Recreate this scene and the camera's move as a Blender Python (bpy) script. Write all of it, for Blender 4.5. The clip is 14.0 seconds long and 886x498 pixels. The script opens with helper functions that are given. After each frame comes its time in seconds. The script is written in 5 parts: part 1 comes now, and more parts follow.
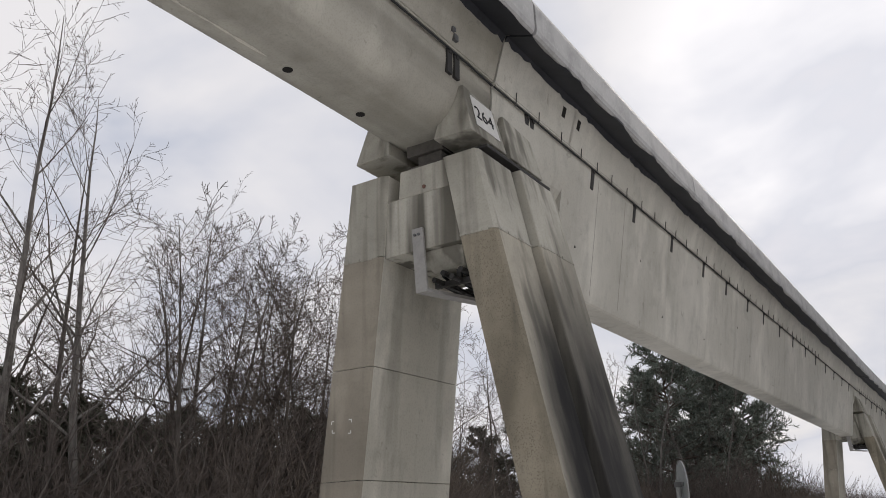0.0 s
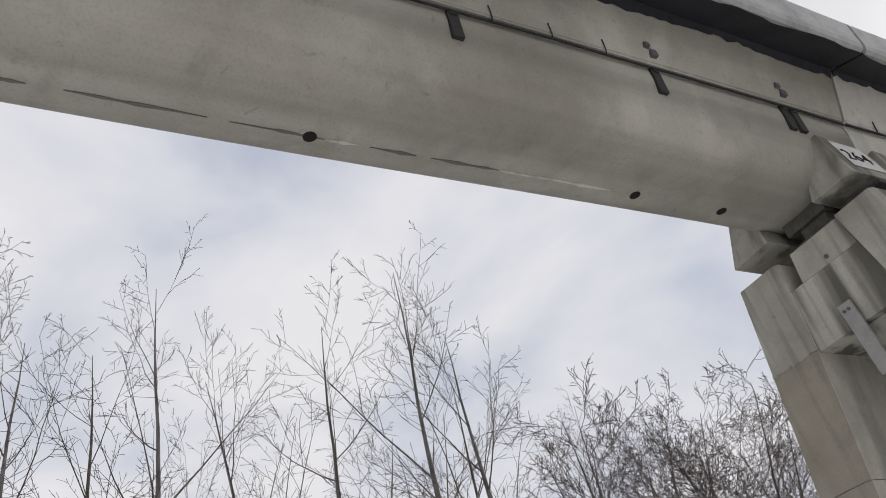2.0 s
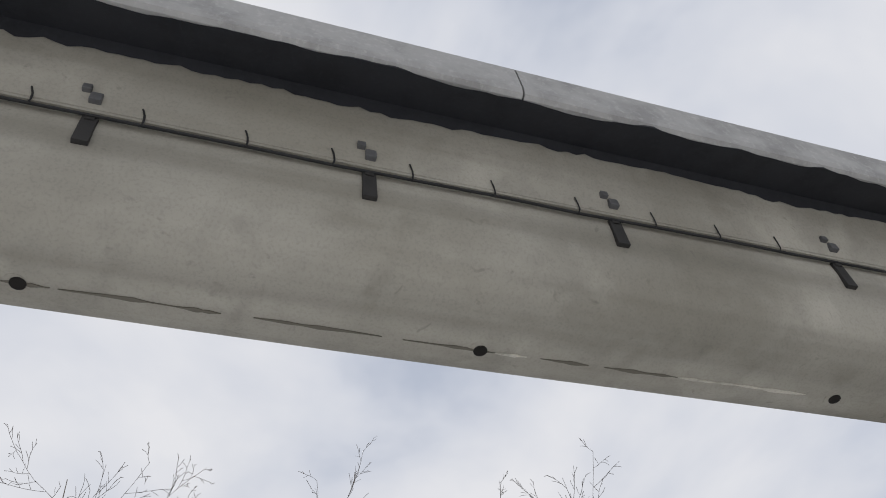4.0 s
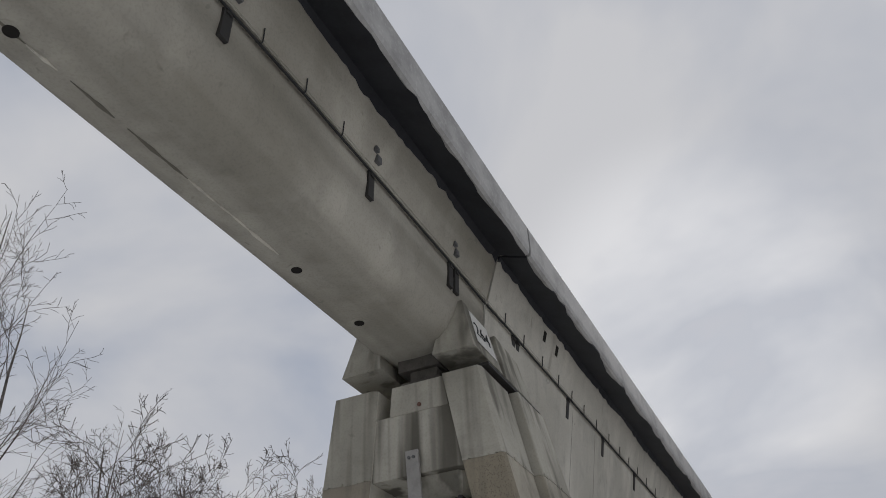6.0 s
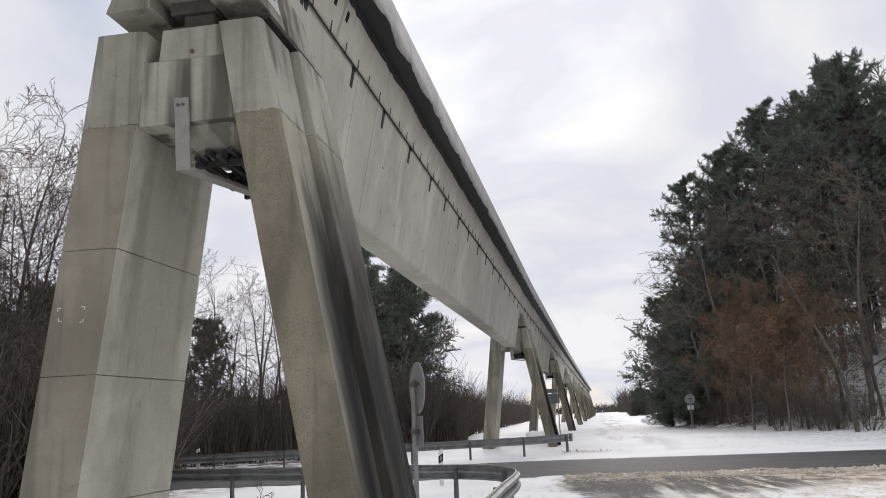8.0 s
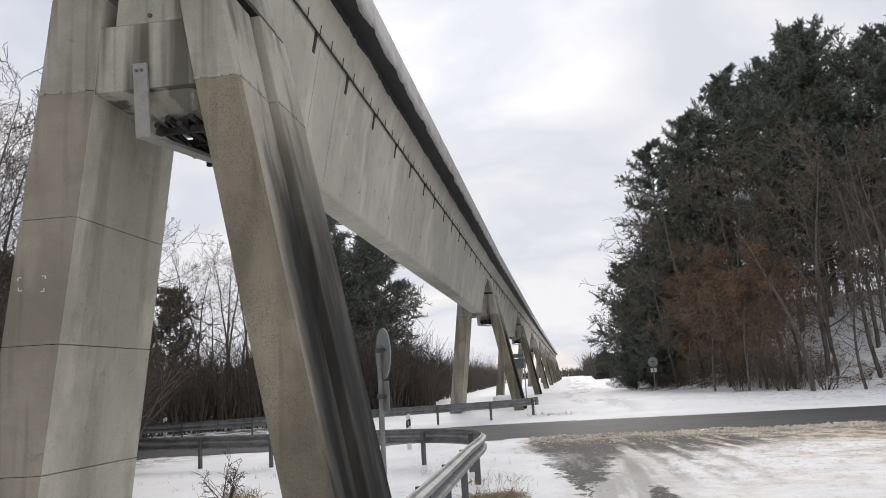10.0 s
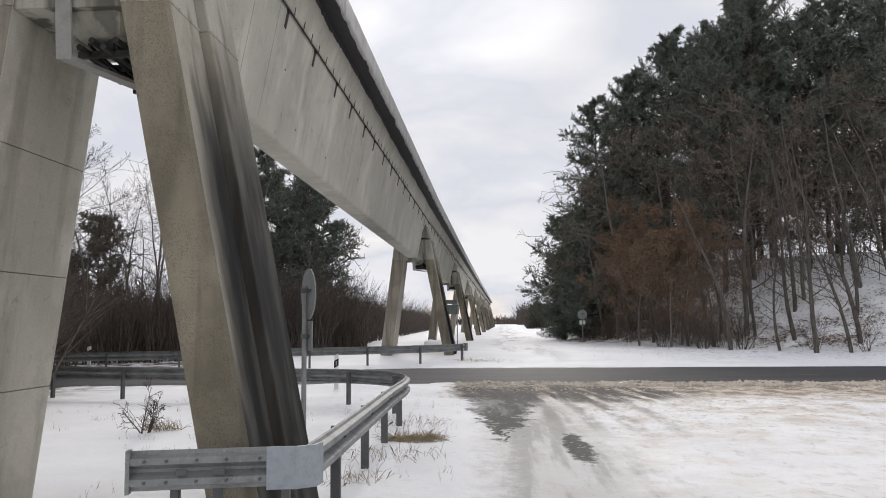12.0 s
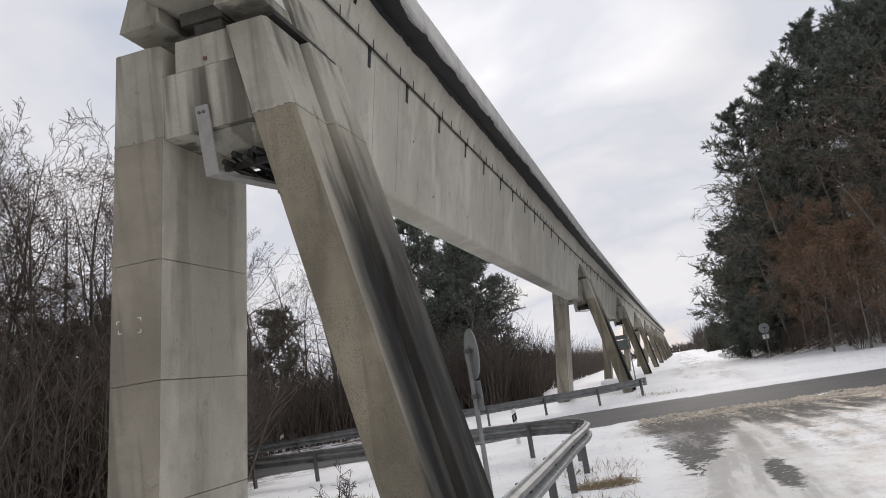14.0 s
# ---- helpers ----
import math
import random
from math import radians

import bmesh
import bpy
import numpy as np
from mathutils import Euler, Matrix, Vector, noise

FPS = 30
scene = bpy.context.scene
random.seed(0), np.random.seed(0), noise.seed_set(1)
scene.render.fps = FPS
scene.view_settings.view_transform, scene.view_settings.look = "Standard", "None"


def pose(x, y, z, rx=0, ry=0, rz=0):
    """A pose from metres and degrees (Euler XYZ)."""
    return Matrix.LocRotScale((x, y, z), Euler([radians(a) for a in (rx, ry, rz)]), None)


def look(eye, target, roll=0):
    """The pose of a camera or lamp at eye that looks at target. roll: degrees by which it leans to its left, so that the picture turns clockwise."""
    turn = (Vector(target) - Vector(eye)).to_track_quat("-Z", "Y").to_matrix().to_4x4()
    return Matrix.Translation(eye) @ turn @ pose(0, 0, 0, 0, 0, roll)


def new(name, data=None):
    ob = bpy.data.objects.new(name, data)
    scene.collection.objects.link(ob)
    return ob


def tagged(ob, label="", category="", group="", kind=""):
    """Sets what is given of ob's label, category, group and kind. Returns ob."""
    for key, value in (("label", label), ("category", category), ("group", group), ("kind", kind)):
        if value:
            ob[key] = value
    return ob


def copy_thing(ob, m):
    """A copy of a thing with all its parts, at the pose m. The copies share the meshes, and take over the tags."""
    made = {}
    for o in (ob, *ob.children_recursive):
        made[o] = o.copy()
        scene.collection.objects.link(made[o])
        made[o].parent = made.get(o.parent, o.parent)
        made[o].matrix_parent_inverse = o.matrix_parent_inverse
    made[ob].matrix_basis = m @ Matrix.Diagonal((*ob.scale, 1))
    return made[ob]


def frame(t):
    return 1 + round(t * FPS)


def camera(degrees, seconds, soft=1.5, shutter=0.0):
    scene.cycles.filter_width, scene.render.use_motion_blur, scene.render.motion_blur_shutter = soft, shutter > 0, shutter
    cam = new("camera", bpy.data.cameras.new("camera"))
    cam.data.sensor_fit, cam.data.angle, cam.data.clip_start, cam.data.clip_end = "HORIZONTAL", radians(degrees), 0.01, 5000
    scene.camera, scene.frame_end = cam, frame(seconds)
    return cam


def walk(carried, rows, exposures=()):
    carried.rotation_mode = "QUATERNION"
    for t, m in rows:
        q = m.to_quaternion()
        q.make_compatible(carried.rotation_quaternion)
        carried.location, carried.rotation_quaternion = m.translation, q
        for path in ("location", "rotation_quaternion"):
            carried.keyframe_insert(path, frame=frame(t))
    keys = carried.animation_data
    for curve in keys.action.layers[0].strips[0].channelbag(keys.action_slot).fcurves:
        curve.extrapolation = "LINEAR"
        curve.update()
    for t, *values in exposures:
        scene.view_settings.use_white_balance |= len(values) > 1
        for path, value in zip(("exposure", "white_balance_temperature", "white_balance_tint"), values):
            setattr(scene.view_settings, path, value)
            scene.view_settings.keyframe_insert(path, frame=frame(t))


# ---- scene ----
cam = camera(57.9, 14.0, 0.95)
PATH = [
    (0, (5.126, -6.64, 1.806), (4.119, -5.043, 2.465), -2.1),
    (0.5, (4.61, -6.567, 1.893), (3.853, -4.856, 2.599), -2.4),
    (1, (4.334, -6.628, 1.935), (3.478, -4.98, 2.676), -6.0),
    (1.5, (4.18, -6.595, 1.888), (2.996, -5.243, 2.765), -12.2),
    (2, (4.095, -6.664, 1.833), (2.773, -5.706, 2.988), -15.2),
    (2.5, (4.036, -6.667, 1.836), (2.83, -6.157, 3.348), -13.1),
    (2.7, (4.008, -6.672, 1.827), (2.889, -6.313, 3.445), -11.4),
    (4.8, (3.992, -6.744, 1.913), (3.02, -5.805, 3.387), -6.2),
    (5, (4.012, -6.761, 1.924), (3.149, -5.589, 3.296), -5.2),
    (5.5, (4.014, -6.719, 1.931), (3.327, -5.276, 3.134), -3.2),
    (6, (4.02, -6.695, 1.905), (3.363, -5.203, 3.064), -3.1),
    (6.5, (4.074, -6.689, 1.868), (3.45, -5.093, 2.898), -2.0),
    (7, (4.062, -6.615, 1.877), (3.555, -4.83, 2.624), -1.3),
    (7.5, (4.124, -6.605, 1.811), (3.742, -4.71, 2.326), -1.8),
    (8, (4.167, -6.586, 1.806), (3.843, -4.655, 2.215), -2.4),
    (10.3, (4.22, -6.662, 1.785), (3.984, -4.698, 2.074), -2.9),
    (10.5, (4.242, -6.689, 1.792), (4.03, -4.717, 2.048), -2.0),
    (11, (4.3, -6.697, 1.793), (4.137, -4.715, 1.997), -0.5),
    (11.5, (4.35, -6.666, 1.798), (4.221, -4.679, 1.988), -0.1),
    (12, (4.353, -6.667, 1.802), (4.244, -4.678, 1.984), -0.4),
    (12.5, (4.361, -6.671, 1.798), (4.251, -4.683, 1.99), -0.9),
    (13, (4.368, -6.675, 1.801), (4.235, -4.69, 2.004), -1.7),
    (13.5, (4.377, -6.661, 1.802), (4.183, -4.683, 2.021), -3.3),
    (14, (4.437, -6.65, 1.813), (3.961, -4.737, 2.149), -9.2),
]
walk(cam, [(t, look(eye, target, roll)) for t, eye, target, roll in PATH],
     [(0.0, 0.28, 6740, 12.5), (1.5, 0.25, 6680, 12), (2.6, 0.22, 6600, 11), (4.0, 0.22, 6550, 10.5), (5.0, -0.05, 6550, 10.5), (5.5, -0.28, 6550, 10.5), (6.0, -0.26, 6550, 10.5), (6.5, -0.08, 6550, 10.5),
      (7.0, -0.1, 6550, 10.5), (7.5, 0.22, 6600, 11.2), (8.5, 0.44, 6680, 11.6), (12.5, 0.36, 6680, 11.6), (14.0, 0.32, 6700, 11.8)])

# ---- light ----
SUN_TO = Vector((-0.067, 0.884, 0.464)).normalized()
world = bpy.data.worlds.new("overcast_sky")
scene.world = world
world.use_nodes = True
wn, wl = world.node_tree.nodes, world.node_tree.links
wn.clear()


def wnode(kind, **values):
    n = wn.new(kind)
    for key, value in values.items():
        n.inputs[key].default_value = value
    return n


w_out = wn.new("ShaderNodeOutputWorld")
w_bg = wnode("ShaderNodeBackground", Strength=1.0)
w_tc = wn.new("ShaderNodeTexCoord")
w_sky = wn.new("ShaderNodeTexSky")
w_sky.sky_type = "NISHITA"
w_sky.sun_disc = False
w_sky.sun_elevation = math.asin(SUN_TO.z)
w_sky.sun_rotation = math.atan2(SUN_TO.x, SUN_TO.y)
w_skys = wn.new("ShaderNodeVectorMath")
w_skys.operation = "SCALE"
w_skys.inputs["Scale"].default_value = 0.085
wl.new(w_sky.outputs[0], w_skys.inputs[0])
# flat cloud deck: the view direction divided by its height gives even cloud sizes overhead
w_sep = wn.new("ShaderNodeSeparateXYZ")
wl.new(w_tc.outputs["Generated"], w_sep.inputs[0])
w_h = wn.new("ShaderNodeMath")
w_h.operation = "MAXIMUM"
w_h.inputs[1].default_value = 0.0
wl.new(w_sep.outputs["Z"], w_h.inputs[0])
w_h2 = wn.new("ShaderNodeMath")
w_h2.operation = "ADD"
w_h2.inputs[1].default_value = 0.35
wl.new(w_h.outputs[0], w_h2.inputs[0])
w_div = wn.new("ShaderNodeVectorMath")
w_div.operation = "DIVIDE"
wl.new(w_tc.outputs["Generated"], w_div.inputs[0])
w_cmb = wn.new("ShaderNodeCombineXYZ")
for k in range(3):
    wl.new(w_h2.outputs[0], w_cmb.inputs[k])
wl.new(w_cmb.outputs[0], w_div.inputs[1])
w_n1 = wnode("ShaderNodeTexNoise", Scale=2.1, Detail=5.0, Roughness=0.5, Distortion=0.3)
wl.new(w_div.outputs[0], w_n1.inputs["Vector"])
w_r1 = wn.new("ShaderNodeValToRGB")
w_r1.color_ramp.elements[0].position = 0.36
w_r1.color_ramp.elements[0].color = (0.455, 0.495, 0.58, 1)
w_r1.color_ramp.elements[1].position = 0.60
w_r1.color_ramp.elements[1].color = (0.665, 0.675, 0.705, 1)
wl.new(w_n1.outputs["Fac"], w_r1.inputs[0])
# the sun behind the cloud
w_dot = wn.new("ShaderNodeVectorMath")
w_dot.operation = "DOT_PRODUCT"
w_dot.inputs[1].default_value = SUN_TO
wl.new(w_tc.outputs["Generated"], w_dot.inputs[0])
w_gl = wn.new("ShaderNodeMapRange")
w_gl.interpolation_type = "SMOOTHERSTEP"
w_gl.inputs["From Min"].default_value = 0.965
w_gl.inputs["From Max"].default_value = 1.0
w_gl.inputs["To Max"].default_value = 0.14
wl.new(w_dot.outputs["Value"], w_gl.inputs["Value"])
w_glow_n = wn.new("ShaderNodeMapRange")
w_glow_n.inputs["From Min"].default_value = 0.38
w_glow_n.inputs["From Max"].default_value = 0.62
w_glow_n.inputs["To Min"].default_value = 0.25
w_glow_n.inputs["To Max"].default_value = 1.5
wl.new(w_n1.outputs["Fac"], w_glow_n.inputs["Value"])
w_glow = wn.new("ShaderNodeMath")
w_glow.operation = "MULTIPLY"
wl.new(w_gl.outputs[0], w_glow.inputs[0])
wl.new(w_glow_n.outputs[0], w_glow.inputs[1])
w_add = wn.new("ShaderNodeMix")
w_add.data_type = "RGBA"
w_add.blend_type = "ADD"
w_add.inputs["Factor"].default_value = 1.0
wl.new(w_r1.outputs[0], w_add.inputs[6])
wl.new(w_glow.outputs[0], w_add.inputs[7])
# thin places let the clear sky through
w_thin = wn.new("ShaderNodeMapRange")
w_thin.inputs["From Min"].default_value = 0.30
w_thin.inputs["From Max"].default_value = 0.45
w_thin.inputs["To Min"].default_value = 0.75
w_thin.inputs["To Max"].default_value = 1.0
wl.new(w_n1.outputs["Fac"], w_thin.inputs["Value"])
w_mix = wn.new("ShaderNodeMix")
w_mix.data_type = "RGBA"
wl.new(w_thin.outputs[0], w_mix.inputs["Factor"])
wl.new(w_skys.outputs[0], w_mix.inputs[6])
wl.new(w_add.outputs[2], w_mix.inputs[7])
wl.new(w_mix.outputs[2], w_bg.inputs["Color"])
wl.new(w_bg.outputs[0], w_out.inputs["Surface"])

sun = new("sun", bpy.data.lights.new("sun", "SUN"))
sun.data.energy, sun.data.angle, sun.data.color = 1.4, radians(25), (1.0, 0.96, 0.9)
sun.matrix_world = look(SUN_TO * 50, (0, 0, 0))


# ---- materials ----
class Mat:
    """A small wrapper that keeps node set-ups short."""

    def __init__(self, name, rough=0.8, metal=0.0):
        self.m = bpy.data.materials.new(name)
        self.m.use_nodes = True
        self.nt = self.m.node_tree
        self.b = self.nt.nodes["Principled BSDF"]
        self.b.inputs["Roughness"].default_value = rough
        self.b.inputs["Metallic"].default_value = metal
        self.b.inputs["Specular IOR Level"].default_value = 0.2 if not metal else 0.5
        self.tc = self.nt.nodes.new("ShaderNodeTexCoord")
        self.geo = self.nt.nodes.new("ShaderNodeNewGeometry")

    def link(self, a, b):
        self.nt.links.new(a, b)

    def pos(self, scale=(1, 1, 1), world_space=True, offset=(0, 0, 0)):
        mp = self.nt.nodes.new("ShaderNodeMapping")
        mp.inputs["Scale"].default_value = scale
        mp.inputs["Location"].default_value = offset
        self.link(self.geo.outputs["Position"] if world_space else self.tc.outputs["Object"], mp.inputs[0])
        return mp.outputs[0]

    def noise(self, scale, detail=4, rough=0.55, vec=None, distort=0.0):
        n = self.nt.nodes.new("ShaderNodeTexNoise")
        n.inputs["Scale"].default_value = scale
        n.inputs["Detail"].default_value = detail
        n.inputs["Roughness"].default_value = rough
        n.inputs["Distortion"].default_value = distort
        self.link(vec if vec is not None else self.pos(), n.inputs["Vector"])
        return n.outputs["Fac"]

    def ramp(self, fac, *stops):
        r = self.nt.nodes.new("ShaderNodeValToRGB")
        el = r.color_ramp.elements
        while len(el) < len(stops):
            el.new(0.5)
        for e, (p, c) in zip(el, stops):
            e.position = p
            e.color = (*c, 1) if not isinstance(c, (int, float)) else (c, c, c, 1)
        self.link(fac, r.inputs[0])
        return r.outputs[0]

    def mix(self, fac, a, b, blend="MIX"):
        x = self.nt.nodes.new("ShaderNodeMix")
        x.data_type = "RGBA"
        x.blend_type = blend
        for s, v in (("Factor", fac), (6, a), (7, b)):
            sock = x.inputs[s]
            if isinstance(v, (int, float)):
                sock.default_value = v if s == "Factor" else (v, v, v, 1)
            elif isinstance(v, tuple):
                sock.default_value = (*v, 1)
            else:
                self.link(v, sock)
        return x.outputs[2]

    def math(self, op, a, b=0.0):
        x = self.nt.nodes.new("ShaderNodeMath")
        x.operation = op
        for k, v in enumerate((a, b)):
            if isinstance(v, (int, float)):
                x.inputs[k].default_value = v
            else:
                self.link(v, x.inputs[k])
        return x.outputs[0]

    def band(self, v, a, b):
        x = self.nt.nodes.new("ShaderNodeMapRange")
        x.interpolation_type = "SMOOTHSTEP"
        x.inputs["From Min"].default_value, x.inputs["From Max"].default_value = a, b
        self.link(v, x.inputs["Value"])
        return x.outputs[0]

    def xyz(self, vec=None):
        s = self.nt.nodes.new("ShaderNodeSeparateXYZ")
        self.link(vec if vec is not None else self.geo.outputs["Position"], s.inputs[0])
        return s.outputs

    def color(self, c):
        if isinstance(c, tuple):
            self.b.inputs["Base Color"].default_value = (*c, 1)
        else:
            self.link(c, self.b.inputs["Base Color"])
        return self

    def bump(self, h, strength=0.3, dist=0.02):
        x = self.nt.nodes.new("ShaderNodeBump")
        x.inputs["Strength"].default_value = strength
        x.inputs["Distance"].default_value = dist
        self.link(h, x.inputs["Height"])
        self.link(x.outputs[0], self.b.inputs["Normal"])
        return self


def concrete(name, light, dark, stain=0.35, pits=0.0, run_at=0.50, along=0.0):
    """Cast concrete: cloudy tone, soft vertical runs, lime bloom, blowholes and fine grain."""
    m = Mat(name, 0.88)
    light, dark = (tuple(k * w for k, w in zip(c, (1.015, 1.0, 0.945))) for c in (light, dark))
    big = m.noise(0.55, 4, 0.6)
    mid = m.noise(2.2, 5, 0.55, distort=0.3)
    base = m.mix(m.band(big, 0.35, 0.65), dark, light)
    base = m.mix(m.math("MULTIPLY", m.band(mid, 0.47, 0.72), 0.4), base, tuple(c * 0.66 for c in dark))
    pale = m.noise(1.1, 4, 0.5, m.pos((1.4, 1.4, 0.6), offset=(7, 3, 1)))
    base = m.mix(m.math("MULTIPLY", m.band(pale, 0.54, 0.70), 0.4), base, tuple(min(0.8, c * 1.3) for c in light))
    run = m.noise(1.0, 3, 0.5, m.pos((3.6, 3.6, 0.22)))
    base = m.mix(m.math("MULTIPLY", m.band(run, run_at, run_at + 0.16), stain), base, (0.095, 0.088, 0.07))
    drip = m.noise(1.0, 2, 0.4, m.pos((9.0, 9.0, 0.4), offset=(1, 4, 9)))
    base = m.mix(m.math("MULTIPLY", m.band(drip, 0.60, 0.72), stain * 0.5), base, tuple(c * 0.45 for c in dark))
    if along:
        lay = m.noise(1.0, 3, 0.5, m.pos((2.4, 0.07, 2.4)))
        base = m.mix(m.math("MULTIPLY", m.band(lay, 0.44, 0.68), along), base, (0.15, 0.142, 0.115))
        cloud = m.noise(0.8, 4, 0.5, m.pos((1.0, 0.5, 1.0), offset=(0, 5, 2)))
        base = m.mix(m.math("MULTIPLY", m.band(cloud, 0.45, 0.66), along * 0.9), base, (0.205, 0.187, 0.142))
    fine = m.noise(45, 3, 0.6)
    base = m.mix(m.math("MULTIPLY", m.band(fine, 0.45, 0.7), 0.14), base, (0.08, 0.08, 0.075))
    blot = m.noise(7.0, 3, 0.5, distort=0.8)
    base = m.mix(m.math("MULTIPLY", m.band(blot, 0.66, 0.76), 0.3), base, (0.11, 0.105, 0.09))
    height = m.math("ADD", m.math("MULTIPLY", mid, 0.5), m.math("MULTIPLY", fine, 0.25))
    if pits:
        v = m.nt.nodes.new("ShaderNodeTexVoronoi")
        v.inputs["Scale"].default_value = 70
        m.link(m.pos((1, 1, 0.8)), v.inputs["Vector"])
        patchy = m.band(m.noise(1.6, 3), 0.36, 0.56)
        gate = m.band(m.noise(20, 2), 0.34, 0.44)
        spot = m.math("MULTIPLY", m.math("MULTIPLY", m.math("SUBTRACT", 1.0, m.band(v.outputs["Distance"], 0.20, 0.42)), patchy), gate)
        base = m.mix(m.math("MULTIPLY", spot, pits * 0.8), base, (0.10, 0.088, 0.066))
        height = m.math("SUBTRACT", height, m.math("MULTIPLY", spot, 0.5))
    m.color(base).bump(height, 0.35, 0.012)
    return m


M_GIRDER = concrete("girder_concrete", (0.415, 0.40, 0.36), (0.315, 0.302, 0.268), 0.05, along=0.40).m
M_GIRDER_B = concrete("deep_girder_concrete", (0.51, 0.497, 0.46), (0.42, 0.408, 0.372), 0.12, run_at=0.54).m
# inner leg faces get a paler colour than the fronts, partly painted light
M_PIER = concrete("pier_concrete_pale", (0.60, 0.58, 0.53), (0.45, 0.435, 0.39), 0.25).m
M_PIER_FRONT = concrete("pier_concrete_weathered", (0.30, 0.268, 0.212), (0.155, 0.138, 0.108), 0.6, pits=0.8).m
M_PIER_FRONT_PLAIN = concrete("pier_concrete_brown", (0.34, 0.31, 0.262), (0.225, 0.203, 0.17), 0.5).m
M_HEAD = concrete("pier_head_concrete", (0.43, 0.418, 0.375), (0.285, 0.275, 0.242), 0.7).m

M_CROSS = concrete("crossbeam_concrete_streaked", (0.50, 0.485, 0.44), (0.36, 0.35, 0.31), 0.92, run_at=0.43).m


def stained_outer():
    """The outer flank of the leg: pale at the head, black with algae and runoff lower down the rear half."""
    src = concrete("pier_concrete_blackened", (0.42, 0.395, 0.34), (0.28, 0.265, 0.23), 0.6)
    m = src
    o = m.xyz(m.pos((1, 1, 1), world_space=False))
    wob = m.math("MULTIPLY", m.math("SUBTRACT", m.noise(1.0, 3, 0.5, m.pos((1.8, 1.8, 0.3))), 0.5), 0.9)
    edge = m.math("ADD", m.math("ADD", m.math("MULTIPLY", o[2], -0.20), o[1]), wob)
    k = m.band(edge, -0.58, -0.02)
    low = m.math("SUBTRACT", 1.0, m.band(o[2], 3.0, 4.95))
    veil = m.math("ADD", 0.80, m.math("MULTIPLY", m.band(m.noise(1.0, 4, 0.55, m.pos((3.2, 3.2, 0.22), offset=(2, 0, 0))), 0.35, 0.62), 0.20))
    fac = m.math("MULTIPLY", m.math("MULTIPLY", m.math("MULTIPLY", k, low), 0.97), veil)
    old = m.b.inputs["Base Color"].links[0].from_socket
    m.color(m.mix(fac, old, (0.014, 0.014, 0.015)))
    return m.m


M_PIER_OUTER = stained_outer()
M_SEAM = Mat("dark_joint", 0.9).color((0.035, 0.033, 0.03)).m
M_CRUST = Mat("dark_crust", 0.95).color((0.15, 0.138, 0.112)).m
M_HAIR = Mat("faint_seam", 0.9).color((0.24, 0.23, 0.205)).m


def simple(name, c, rough=0.6, metal=0.0, var=0.3, scale=8.0, bump=0.1):
    m = Mat(name, rough, metal)
    n = m.noise(scale, 5, 0.6)
    f = m.noise(scale * 9, 3, 0.6)
    col = m.mix(m.math("MULTIPLY", m.band(n, 0.4, 0.7), var), c, tuple(k * 0.45 for k in c))
    col = m.mix(m.math("MULTIPLY", m.band(f, 0.5, 0.75), var * 0.6), col, tuple(min(1, k * 1.5) for k in c))
    m.color(col).bump(m.math("ADD", n, m.math("MULTIPLY", f, 0.3)), bump, 0.01)
    return m.m


# stator underside: the near-black colour carries the shade of the recess
M_DARK = simple("stator_underside_shade_black", (0.028, 0.029, 0.033), 0.55, 0.0, 0.5, 3.0)
M_EDGE = simple("guide_rail_grey", (0.40, 0.395, 0.38), 0.6, 0.0, 0.55, 2.2)
M_BRACKET = simple("bracket_dark_steel", (0.035, 0.033, 0.03), 0.7, 0.2)
M_BEARING = simple("grimy_bearing", (0.105, 0.097, 0.085), 0.85, 0, 0.6, 5.0)
M_WIRE = simple("cable_black", (0.03, 0.03, 0.03), 0.6)
M_HOLE = simple("hole_shadow", (0.02, 0.018, 0.016), 0.95)
M_PLATE = simple("number_plate_white", (0.62, 0.61, 0.57), 0.75, 0, 0.2)
M_PAINT = simple("number_paint_black", (0.02, 0.02, 0.02), 0.7)
M_STEEL = simple("galvanised_steel", (0.27, 0.275, 0.27), 0.62, 0.3, 0.7, 4.0)
M_STEEL_NEW = simple("galvanised_steel_bright", (0.33, 0.36, 0.385), 0.55, 0.35, 0.3, 14.0)
M_POST = simple("post_steel_dull", (0.13, 0.13, 0.13), 0.6, 0.4)
M_STRAP = simple("strap_grey_paint", (0.31, 0.30, 0.28), 0.6, 0, 0.3)
M_SIGNBACK = simple("sign_back_grey", (0.30, 0.32, 0.32), 0.5, 0.3, 0.25)
M_WHITE = simple("plastic_white", (0.72, 0.72, 0.70), 0.5, 0, 0.15)
M_BLACK = simple("plastic_black", (0.02, 0.02, 0.022), 0.5)
M_RED = simple("sign_red", (0.35, 0.05, 0.04), 0.5)
M_YELLOW = simple("sign_yellow", (0.70, 0.55, 0.06), 0.5)
M_GREEN = simple("sign_green_grey", (0.12, 0.14, 0.13), 0.5)


def bark(name, c):
    m = Mat(name, 0.9)
    n = m.noise(4.0, 5, 0.65, m.pos((3, 3, 0.7)))
    col = m.mix(m.band(n, 0.35, 0.7), c, tuple(k * 0.45 for k in c))
    m.color(col).bump(n, 0.4, 0.01)
    return m.m


M_BARK = bark("bark_grey", (0.20, 0.183, 0.165))
M_BARK_DARK = bark("bark_dark", (0.14, 0.122, 0.106))
M_BARK_RED = bark("pine_bark", (0.125, 0.098, 0.08))
M_BRAMBLE = bark("bramble_dark_brown", (0.15, 0.122, 0.10))
